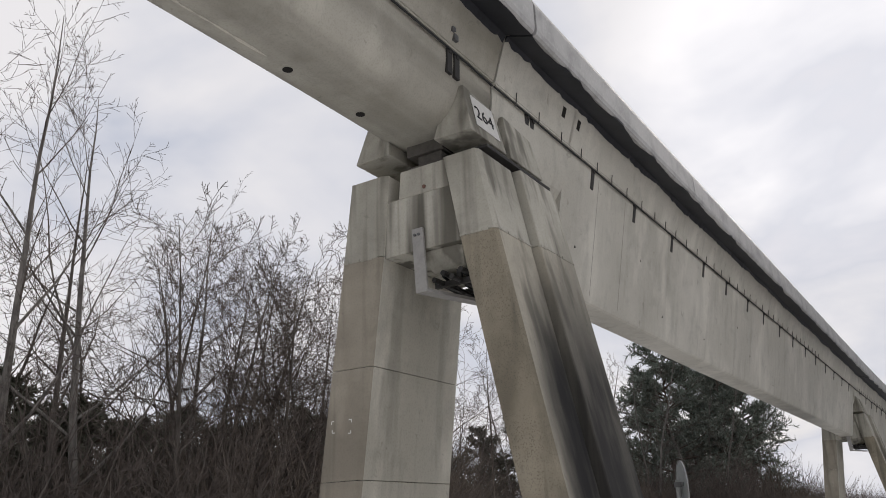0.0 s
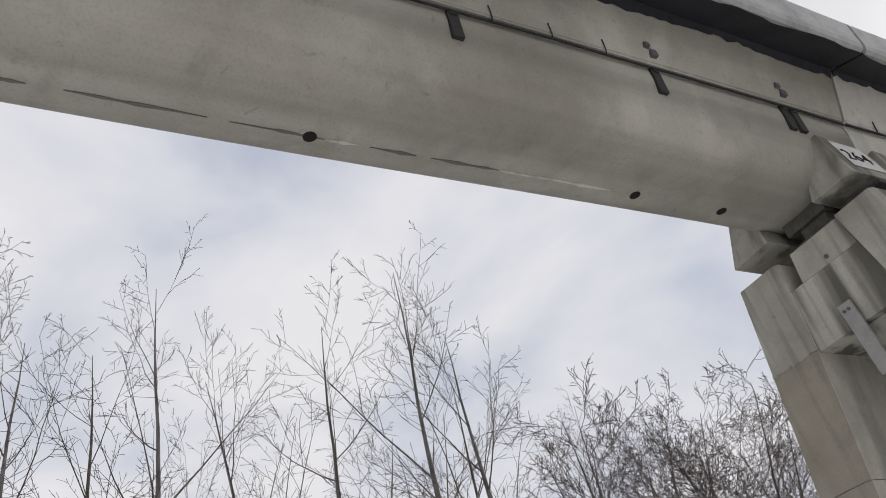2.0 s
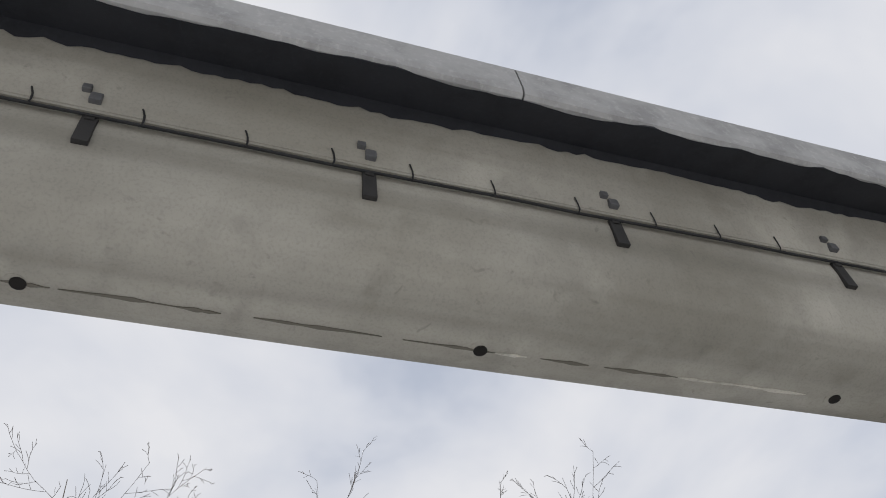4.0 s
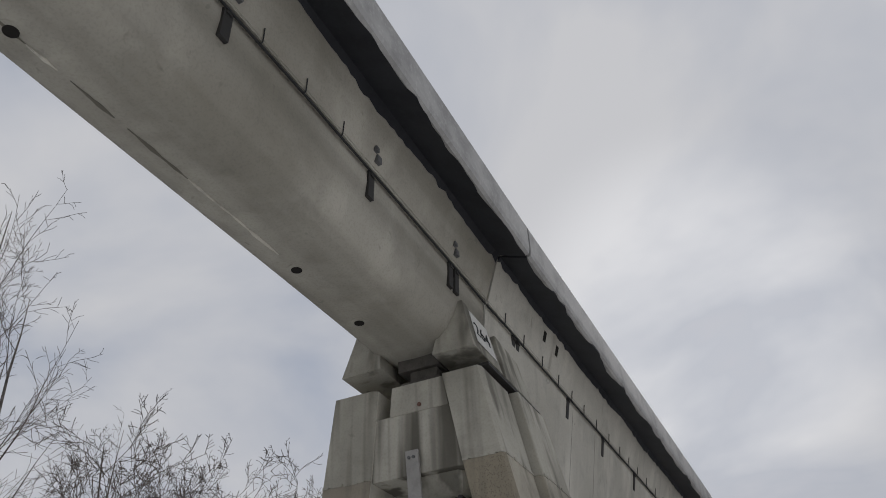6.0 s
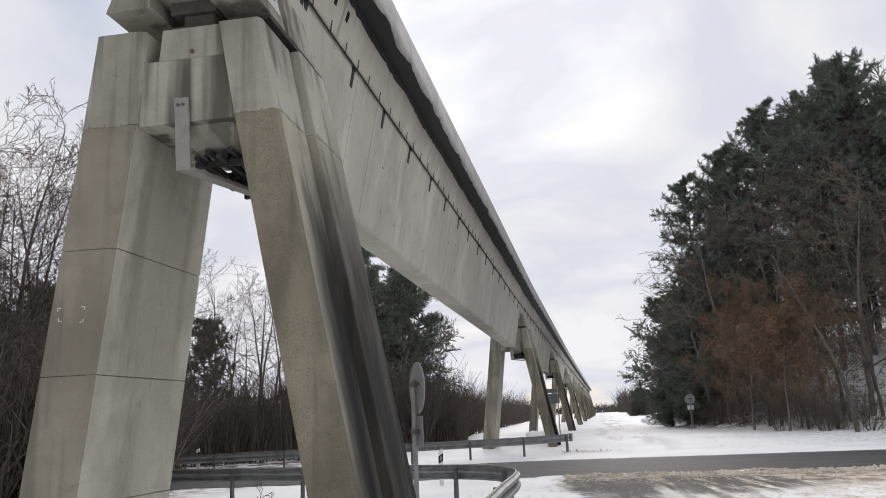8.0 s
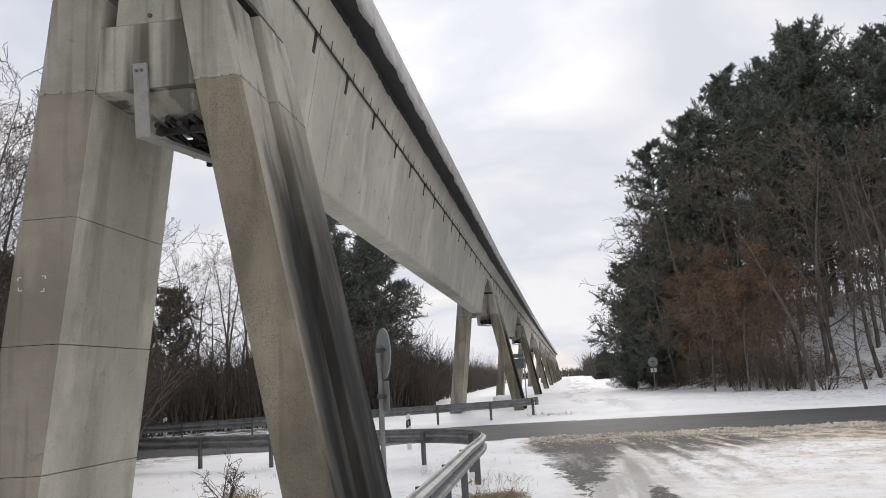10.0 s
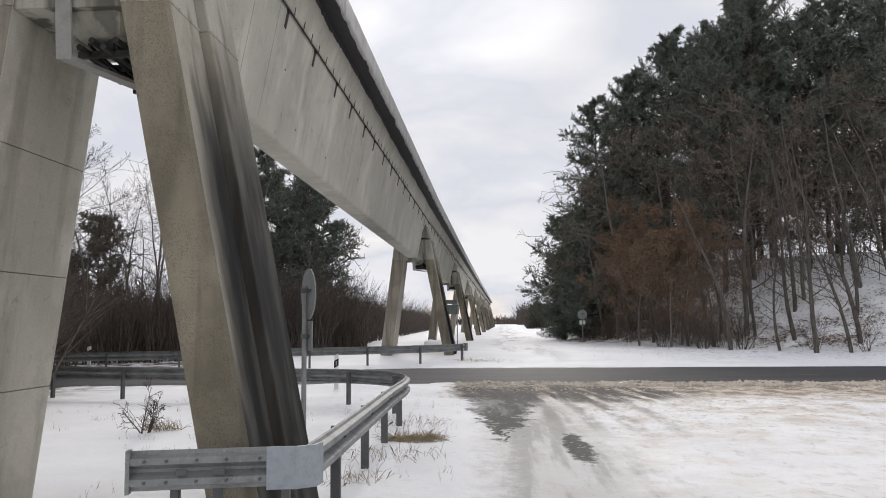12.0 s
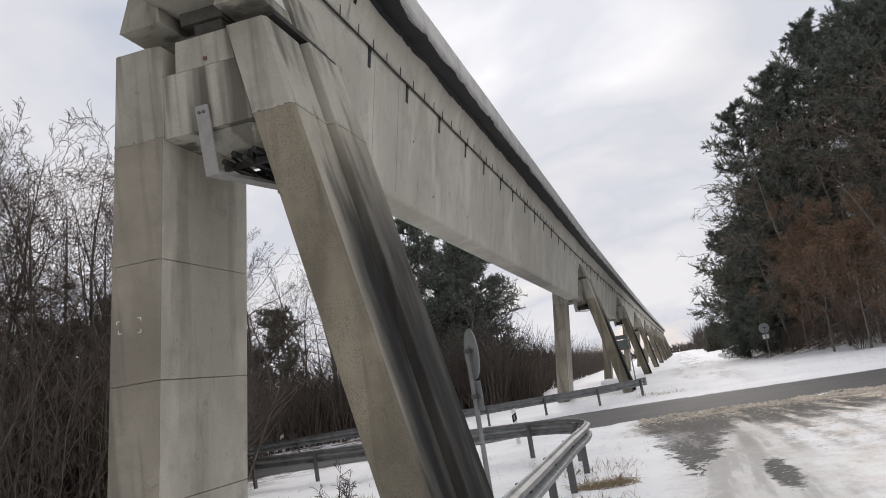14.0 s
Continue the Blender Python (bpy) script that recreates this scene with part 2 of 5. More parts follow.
M_TWIG = bark("twig_brown", (0.135, 0.112, 0.098))


M_TWIG_BROWN = bark("oak_twig_brown", (0.27, 0.215, 0.172))


def leafy(name, a, b):
    m = Mat(name, 0.75)
    isl = m.geo.outputs["Random Per Island"]
    info = m.nt.nodes.new("ShaderNodeObjectInfo")
    col = m.mix(isl, a, b)
    m.color(m.mix(m.math("MULTIPLY", info.outputs["Random"], 0.35), col, tuple(k * 0.5 for k in a)))
    return m.m


M_NEEDLE = leafy("pine_needles", (0.105, 0.124, 0.102), (0.225, 0.250, 0.212))
M_NEEDLE_DARK = leafy("spruce_needles_dark", (0.085, 0.086, 0.066), (0.17, 0.165, 0.128))
M_LEAF = leafy("withered_brown_leaves", (0.17, 0.108, 0.070), (0.30, 0.195, 0.125))
M_GRASS = leafy("dry_grass", (0.27, 0.205, 0.13), (0.43, 0.345, 0.225))


def snow_ground():
    m = Mat("snowy_ground", 0.7)
    p = m.xyz()
    x, y = p[0], p[1]
    n1, n2, n3 = m.noise(0.35, 5, 0.6), m.noise(1.6, 5, 0.6), m.noise(9.0, 4, 0.6)
    white = m.mix(m.band(n1, 0.35, 0.65), (0.83, 0.835, 0.85), (0.92, 0.92, 0.925))
    # trodden, sandy snow on the forecourt beside the track
    dirt_n = m.math("ADD", m.math("MULTIPLY", n2, 0.6), m.math("MULTIPLY", m.noise(0.7, 5, 0.65, m.pos((1.2, 0.55, 1))), 0.6))
    wx = m.math("ADD", m.math("MULTIPLY", m.math("SUBTRACT", m.noise(1.4, 6, 0.7), 0.5), 1.1), m.math("MULTIPLY", m.math("SUBTRACT", m.noise(6.0, 5, 0.7, m.pos((1, 0.5, 1))), 0.5), 0.7))
    xw = m.math("ADD", x, wx)
    court = m.math("MULTIPLY", m.band(xw, 3.95, 4.6), m.math("SUBTRACT", 1.0, m.band(y, 17.0, 17.6)))
    near_road = m.band(y, 4.0, 14.0)
    sand = m.math("MULTIPLY", m.band(dirt_n, 0.50, 0.80), m.math("ADD", 0.30, m.math("MULTIPLY", near_road, 0.6)))
    col = m.mix(m.math("MULTIPLY", court, m.math("ADD", sand, 0.07)), white, (0.48, 0.385, 0.28))
    grit = m.math("MULTIPLY", m.math("MULTIPLY", court, m.band(m.noise(2.6, 6, 0.75, m.pos((1.5, 0.7, 1))), 0.53, 0.64)), m.math("ADD", 0.25, m.math("MULTIPLY", near_road, 0.5)))
    col = m.mix(grit, col, (0.33, 0.265, 0.195))
    clod = m.math("MULTIPLY", m.math("MULTIPLY", court, m.band(m.noise(11.0, 4, 0.7, m.pos((1.0, 0.55, 1))), 0.55, 0.66)), m.math("ADD", 0.10, m.math("MULTIPLY", near_road, 0.55)))
    col = m.mix(clod, col, (0.30, 0.235, 0.165))
    # packed grey ice where the track runs
    ice = m.math("SUBTRACT", 1.0, m.band(m.math("ABSOLUTE", m.math("SUBTRACT", xw, 5.25)), 0.45, 1.25))
    ice = m.math("MULTIPLY", ice, m.math("MULTIPLY", m.band(y, -6, 2), m.math("SUBTRACT", 1.0, m.band(y, 14, 17))))
    col = m.mix(m.math("MULTIPLY", ice, 0.55), col, (0.50, 0.485, 0.465))
    # slush thrown up along the near edge of the road, beige with brown lumps
    slush_y = m.math("MULTIPLY", m.band(m.math("ADD", y, wx), 11.5, 14.5), m.math("SUBTRACT", 1.0, m.band(y, 17.2, 17.7)))
    slush_x = m.band(xw, 2.9, 3.9)
    sl = m.math("MULTIPLY", slush_y, slush_x)
    col = m.mix(m.math("MULTIPLY", sl, 0.75), col, (0.55, 0.46, 0.355))
    lumps = m.band(m.math("ADD", m.math("MULTIPLY", n2, 0.7), m.math("MULTIPLY", m.noise(3.2, 6, 0.75, m.pos((1.1, 0.6, 1))), 0.6)), 0.60, 0.72)
    col = m.mix(m.math("MULTIPLY", m.math("MULTIPLY", sl, lumps), 0.85), col, (0.17, 0.13, 0.095))
    # bare wet asphalt: a ragged wedge from the road's mouth, a worn spot, and swept tyre arcs
    yc = m.math("SUBTRACT", y, 9.0)
    bend = m.math("MULTIPLY", m.math("MULTIPLY", yc, yc), m.math("MULTIPLY", m.band(y, 8.0, 10.0), 0.016))
    along = m.math("ADD", x, bend)
    cv = m.nt.nodes.new("ShaderNodeCombineXYZ")
    m.link(m.math("MULTIPLY", along, 2.6), cv.inputs[0])
    m.link(m.math("MULTIPLY", y, 0.22), cv.inputs[1])
    swept = m.noise(1.0, 5, 0.6, cv.outputs[0])
    half = m.math("MAXIMUM", m.math("MULTIPLY", m.math("SUBTRACT", y, 5.5), 0.13), 0.001)
    mid_x = m.math("ADD", 4.58, m.math("MULTIPLY", m.math("SUBTRACT", y, 5.7), 0.012))
    wedge = m.math("DIVIDE", m.math("ABSOLUTE", m.math("SUBTRACT", m.math("ADD", x, m.math("MULTIPLY", wx, 1.25)), mid_x)), half)
    wedge = m.math("MULTIPLY", m.math("SUBTRACT", 1.0, m.band(wedge, 0.75, 1.2)), m.math("SUBTRACT", 1.0, m.band(y, 15.5, 16.6)))
    wedge = m.math("MULTIPLY", wedge, m.math("ADD", 0.75, m.math("MULTIPLY", m.band(swept, 0.36, 0.50), 0.25)))
    ex = m.math("DIVIDE", m.math("SUBTRACT", m.math("ADD", x, m.math("MULTIPLY", wx, 0.35)), 5.63), 0.17)
    ey = m.math("DIVIDE", m.math("SUBTRACT", m.math("ADD", y, m.math("MULTIPLY", m.math("SUBTRACT", n3, 0.5), 1.8)), 5.1), 1.3)
    spot = m.math("ADD", m.math("MULTIPLY", ex, ex), m.math("MULTIPLY", ey, ey))
    spot = m.math("SUBTRACT", 1.0, m.band(spot, 0.6, 1.5))
    mx = m.math("DIVIDE", m.math("SUBTRACT", m.math("ADD", x, wx), 6.4), 3.4)
    my = m.math("DIVIDE", m.math("SUBTRACT", m.math("ADD", y, wx), 13.9), 2.6)
    mouth = m.math("SUBTRACT", 1.0, m.band(m.math("ADD", m.math("MULTIPLY", mx, mx), m.math("MULTIPLY", my, my)), 0.35, 1.2))
    mouth = m.math("MULTIPLY", mouth, m.band(swept, 0.38, 0.52))
    arcs = None
    for shift, wide, gain in ((6.86, 0.17, 0.8), (7.5, 0.14, 0.45), (6.2, 0.12, 0.55), (5.55, 0.14, 0.5), (5.0, 0.10, 0.35)):
        d = m.math("ABSOLUTE", m.math("SUBTRACT", m.math("ADD", along, m.math("MULTIPLY", wx, 0.12)), shift))
        a = m.math("MULTIPLY", m.math("SUBTRACT", 1.0, m.band(d, wide * 0.4, wide * 1.5)), gain)
        arcs = a if arcs is None else m.math("MAXIMUM", arcs, a)
    arcs = m.math("MULTIPLY", arcs, m.math("MULTIPLY", m.band(y, 5.0, 9.5), m.math("SUBTRACT", 1.0, m.band(y, 15.0, 17.0))))
    arcs = m.math("MULTIPLY", arcs, m.band(m.noise(1.2, 5, 0.65, m.pos((1.5, 0.5, 1))), 0.36, 0.52))
    col = m.mix(m.math("MULTIPLY", arcs, 1.0), col, (0.12, 0.10, 0.082))
    # thin grey wheel streaks in the packed ice towards the eye of the track
    lane = m.math("MULTIPLY", m.band(xw, 4.3, 4.9), m.math("SUBTRACT", 1.0, m.band(xw, 5.7, 6.6)))
    lane = m.math("MULTIPLY", lane, m.math("SUBTRACT", 1.0, m.band(y, 9.0, 12.0)))
    col = m.mix(m.math("MULTIPLY", m.math("MULTIPLY", lane, m.band(swept, 0.44, 0.58)), 0.6), col, (0.30, 0.29, 0.28))
    worn = m.math("MAXIMUM", m.math("MAXIMUM", wedge, spot), mouth)
    speck = m.math("SUBTRACT", 1.0, m.math("MULTIPLY", m.band(n3, 0.58, 0.68), 0.7))
    worn = m.math("MULTIPLY", worn, speck)
    col = m.mix(m.math("MULTIPLY", worn, 0.95), col, (0.07, 0.068, 0.065))
    # grey tracks on the path past the crossing
    path = m.math("MULTIPLY", m.math("SUBTRACT", 1.0, m.band(m.math("ABSOLUTE", m.math("SUBTRACT", m.math("SUBTRACT", x, m.math("MULTIPLY", y, 0.016)), 5.6)), 0.5, 2.4)), m.band(y, 26, 30))
    streaks = m.band(m.noise(1.0, 4, 0.6, m.pos((1.1, 0.12, 1))), 0.45, 0.62)
    col = m.mix(m.math("MULTIPLY", m.math("MULTIPLY", path, streaks), 0.6), col, (0.36, 0.355, 0.35))
    # dry stalks and earth showing on the verges
    verge = m.band(m.noise(4.0, 6, 0.75), 0.53, 0.66)
    side = m.math("SUBTRACT", 1.0, m.band(m.math("ABSOLUTE", m.math("SUBTRACT", x, 2.0)), 0.8, 2.2))
    bank = m.math("MULTIPLY", m.band(x, 9, 15), m.band(y, 25, 32))
    forest = m.math("SUBTRACT", 1.0, m.band(x, -9, -5))
    col = m.mix(m.math("MULTIPLY", verge, m.math("ADD", m.math("MULTIPLY", side, 0.22), m.math("MULTIPLY", bank, 0.85))), col, (0.15, 0.12, 0.085))
    floor = m.math("MULTIPLY", m.math("MULTIPLY", m.band(x, 10.8, 12.2), m.math("SUBTRACT", 1.0, m.band(x, 13.5, 17.5))), m.band(m.math("ADD", y, m.math("MULTIPLY", x, 0.9)), 54.5, 57.5))
    col = m.mix(m.math("MULTIPLY", m.math("MULTIPLY", floor, m.math("SUBTRACT", 1.0, m.band(y, 62, 66))), m.band(m.noise(1.5, 5, 0.7), 0.42, 0.56)), col, (0.17, 0.125, 0.09))
    col = m.mix(m.math("MULTIPLY", forest, m.band(m.noise(1.2, 5, 0.65), 0.42, 0.58)), col, (0.15, 0.11, 0.08))
    m.color(col)
    rough = m.math("ADD", 0.80, m.math("MULTIPLY", worn, 0.05))
    m.link(rough, m.b.inputs["Roughness"])
    m.color(m.mix(m.math("MULTIPLY", m.band(m.noise(17, 4, 0.75), 0.66, 0.72), m.math("ADD", 0.25, m.math("MULTIPLY", court, 0.55))), col, (0.16, 0.125, 0.09)))
    h = m.math("ADD", m.math("ADD", m.math("MULTIPLY", n2, 0.6), m.math("MULTIPLY", n3, 0.35)), m.math("MULTIPLY", m.noise(40, 3), 0.12))
    m.bump(m.math("SUBTRACT", h, m.math("MULTIPLY", worn, 0.4)), 0.55, 0.06)
    return m.m


def asphalt():
    m = Mat("wet_asphalt", 0.45)
    n = m.noise(0.8, 5, 0.6, m.pos((0.25, 1.4, 1)))
    f = m.noise(60, 3)
    col = m.mix(m.band(n, 0.35, 0.65), (0.036, 0.036, 0.040), (0.065, 0.065, 0.070))
    col = m.mix(m.math("MULTIPLY", m.band(m.noise(1.5, 5, 0.65, m.pos((0.3, 2.2, 1))), 0.62, 0.72), 0.30), col, (0.30, 0.30, 0.31))
    m.color(col).bump(f, 0.3, 0.01)
    m.link(m.math("ADD", 0.62, m.math("MULTIPLY", n, 0.25)), m.b.inputs["Roughness"])
    return m.m


M_SNOW = snow_ground()
M_ASPHALT = asphalt()
M_SLUSH = simple("slush_brown", (0.62, 0.55, 0.46), 0.8, 0, 0.9, 1.6, 0.3)
M_LINE = simple("road_line_white", (0.6, 0.6, 0.58), 0.6, 0, 0.4)
M_HEAP = simple("dirty_snow_heap", (0.74, 0.74, 0.75), 0.8, 0, 0.12, 1.5, 0.4)


# ---- building helpers ----
def empty(name, m, label, category, group=""):
    ob = new(name)
    ob.empty_display_size = 0.2
    ob.matrix_world = m
    return tagged(ob, label, category, group)


def part(name, bm, material, parent, label=""):
    """Links a bmesh (or a ready mesh) as one mesh object under a thing or a part."""
    if isinstance(bm, bmesh.types.BMesh):
        me = bpy.data.meshes.new(name)
        bm.to_mesh(me)
        bm.free()
    else:
        me = bm
    if not me.materials:
        me.materials.append(material)
    ob = new(name, me)
    ob.parent = parent
    return tagged(ob, label)


def soften(bm, width):
    if width:
        bmesh.ops.bevel(bm, geom=list(bm.edges), offset=width, segments=2, affect="EDGES", profile=0.6)
    return bm


def hexa(corners, bevel=0.0):
    """A six-sided body from 4 bottom and 4 top corners, each ring anticlockwise from above."""
    bm = bmesh.new()
    v = [bm.verts.new(c) for c in corners]
    for f in ((3, 2, 1, 0), (4, 5, 6, 7), (0, 1, 5, 4), (1, 2, 6, 5), (2, 3, 7, 6), (3, 0, 4, 7)):
        bm.faces.new([v[k] for k in f])
    return soften(bm, bevel)


def box(x0, x1, y0, y1, z0, z1, bevel=0.0):
    return hexa([(x0, y0, z0), (x1, y0, z0), (x1, y1, z0), (x0, y1, z0), (x0, y0, z1), (x1, y0, z1), (x1, y1, z1), (x0, y1, z1)], bevel)


def joined(*bms):
    out = bmesh.new()
    for b in bms:
        me = bpy.data.meshes.new("tmp")
        b.to_mesh(me)
        b.free()
        out.from_mesh(me)
        bpy.data.meshes.remove(me)
    return out


def cyl(p0, p1, r, n=12, r1=None):
    bm = bmesh.new()
    p0, p1 = Vector(p0), Vector(p1)
    q = (p1 - p0).to_track_quat("Z", "Y").to_matrix().to_4x4()
    bmesh.ops.create_cone(bm, cap_ends=True, segments=n, radius1=r, radius2=r if r1 is None else r1, depth=(p1 - p0).length,
                          matrix=Matrix.Translation((p0 + p1) / 2) @ q)
    return bm


def sweep(profile, path, closed=True, caps=True, up=(0, 0, 1)):
    """Sweeps a profile of (side, up) points along a path of points."""
    bm = bmesh.new()
    rings = []
    pts = [Vector(p) for p in path]
    for k, p in enumerate(pts):
        t = (pts[min(k + 1, len(pts) - 1)] - pts[max(k - 1, 0)]).normalized()
        side = t.cross(Vector(up)).normalized()
        rings.append([bm.verts.new(p + side * a + Vector(up) * b) for a, b in profile])
    n = len(profile)
    for a, b in zip(rings, rings[1:]):
        for k in range(n if closed else n - 1):
            bm.faces.new((a[k], a[(k + 1) % n], b[(k + 1) % n], b[k]))
    if caps and closed:
        bm.faces.new(rings[0][::-1])
        bm.faces.new(rings[-1])
    bmesh.ops.recalc_face_normals(bm, faces=bm.faces)
    return bm


def smoothstep(a, b, v):
    u = min(1.0, max(0.0, (v - a) / (b - a)))
    return u * u * (3 - 2 * u)


def ground_z(x, y):
    """Height of the snow: level forecourt, a slight rise past the road, a wooded bank on the track's right."""
    z = 0.1 * smoothstep(14, 25, y) + 0.25 * smoothstep(26, 34, y)
    bank = smoothstep(0, 15, (y - 37) + 0.9 * (x - 17)) * smoothstep(10.5, 19, x)
    z += 5.5 * bank * smoothstep(26, 34, y) * (1 - smoothstep(56, 70, y))
    rough = smoothstep(2, 4, math.hypot(x - 5, (y + 2) * 0.4))
    z += 0.05 * rough * noise.noise((x * 0.6, y * 0.6, 3.1)) + 0.02 * noise.noise((x * 2.3, y * 2.3, 7.7))
    return z


# ---- ground and road ----
def road_mid(x):
    return 20.9 - 0.19 * max(0.0, 3.0 - x) * smoothstep(5, -6, x) if x > -40 else 20.9 - 0.19 * 43


def build_ground():
    def steps(fine0, fine1, step, far):
        s, v, d = [], fine1, step
        mid = list(np.arange(fine0, fine1, step))
        while v < far:
            s.append(v)
            d *= 1.35
            v += d
        s.append(far)
        lo, v, d = [], fine0, step
        while v > -far:
            d *= 1.35
            v -= d
            lo.append(max(v, -far))
        return lo[::-1] + mid + s

    xs, ys = steps(-8, 26, 0.3, 2500), steps(-10, 58, 0.3, 2500)
    verts = []
    for y in ys:
        for x in xs:
            z = ground_z(x, y)
            d = abs(y - road_mid(x))
            z -= 0.06 * (1 - smoothstep(3.5, 4.4, d))
            verts.append((x, y, z))
    n = len(xs)
    faces = [(j * n + i, j * n + i + 1, (j + 1) * n + i + 1, (j + 1) * n + i) for j in range(len(ys) - 1) for i in range(n - 1)]
    me = bpy.data.meshes.new("ground")
    me.from_pydata(verts, [], faces)
    me.polygons.foreach_set("use_smooth", [True] * len(faces))
    me.materials.append(M_SNOW)
    tagged(new("ground", me), "snow-covered ground with muddy tyre tracks and bare asphalt patches", "ground", kind="structure")


build_ground()


def build_road():
    bm = bmesh.new()
    rows = []
    xs = list(np.arange(-60, 8, 1.0)) + list(np.arange(8, 90, 2.0))
    for x in xs:
        half = 1.9 + 1.6 * smoothstep(-8, 4, x)
        row = []
        for k in range(7):
            u = k / 6 * 2 - 1
            edge = 0.12 * noise.noise((x * 0.7, u * 3, 0)) if abs(u) == 1 else 0
            yy = road_mid(x) + u * half + edge
            row.append(bm.verts.new((x, yy, 0.1 * smoothstep(14, 25, yy) - 0.048 + 0.05 * (1 - u * u))))
        rows.append(row)
    for a, b in zip(rows, rows[1:]):
        for k in range(6):
            bm.faces.new((a[k], b[k], b[k + 1], a[k + 1]))
    for f in bm.faces:
        f.smooth = True
    me = bpy.data.meshes.new("road")
    bm.to_mesh(me)
    bm.free()
    me.materials.append(M_ASPHALT)
    ob = tagged(new("road", me), "wet dark asphalt road crossing under the guideway", "road", kind="structure")
    bm = bmesh.new()
    for x0, x1 in ((2.0, 4.2), (4.9, 7.4), (8.2, 10.9)):
        vs = []
        for x, o in ((x0, 0), (x1, 0), (x1, 0.12), (x0, 0.12)):
            yy = road_mid(x) + 2.95 + o
            vs.append(bm.verts.new((x, yy, 0.1 * smoothstep(14, 25, yy) - 0.03)))
        bm.faces.new(vs)
    part("edge_line", bm, M_LINE, ob, "worn white edge line")


build_road()

# ---- guideway ----
GX = 0.60
# pier fronts: distance along and sideways of the line, each span straight
PIERS = [(0.0, GX), (31.0, 0.86), (55.8, 1.24), (80.6, 1.66), (105.4, 2.12), (130.2, 2.6), (155.0, 3.1), (179.8, 3.6), (204.6, 4.1), (229.4, 4.6)]


def leg_x(side, edge, z):
    """Where the legs' front edges run (from the pier's axis), with a lean that the pier's slight cant makes uneven."""
    if side > 0:
        if edge == "in":
            return 0.55 + (4.65 - z) * 0.2 if z < 4.65 else 0.55 - (z - 4.65) * 0.18
        return 0.98 + (4.65 - z) * 0.2 if z < 4.65 else 0.98 - (z - 4.65) * 0.19
    if edge == "in":
        return -0.448 - (4.65 - z) * 0.126 if z < 4.65 else -0.45 + (z - 4.65) * 0.085
    return -0.985 - (4.65 - z) * 0.128 if z < 4.65 else -0.985 + (z - 4.65) * 0.122


def prism(low, high, bevel=0.0):
    """A body between two rings of equal count, each anticlockwise from above."""
    bm = bmesh.new()
    a, b = [bm.verts.new(c) for c in low], [bm.verts.new(c) for c in high]
    bm.faces.new(a[::-1])
    bm.faces.new(b)
    for k in range(len(a)):
        bm.faces.new((a[k], a[(k + 1) % len(a)], b[(k + 1) % len(b)], b[k]))
    return soften(bm, bevel)


def leg_block(side, z0, z1, y0, y1, grow, material_split, arris=True):
    """One cast section of a leg with a chamfered front arris; facing picks the surface: brown front, weathered outer
    flank, the rest painted paler for its light.
    """
    rings = []
    for z in (z0, z1):
        a, b = leg_x(side, "in", z), leg_x(side, "out", z) + grow * side
        lo, hi = min(a, b), max(a, b)
        if not arris:
            cut, deep = 0.012, 0.012
        elif side < 0:
            cut, deep = 0.062, 0.035
        else:
            cut, deep = 0.03, 0.05
        rings.append([(lo, y0, z), (hi - cut, y0, z), (hi, y0 + deep, z), (hi, y1, z), (lo, y1, z)])
    bm = prism(rings[0], rings[1], 0.008)
    me = bpy.data.meshes.new("leg_section")
    bm.normal_update()
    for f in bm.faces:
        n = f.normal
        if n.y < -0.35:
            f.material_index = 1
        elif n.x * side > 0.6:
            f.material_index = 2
    bm.to_mesh(me)
    bm.free()
    for m in material_split:
        me.materials.append(m)
    return me


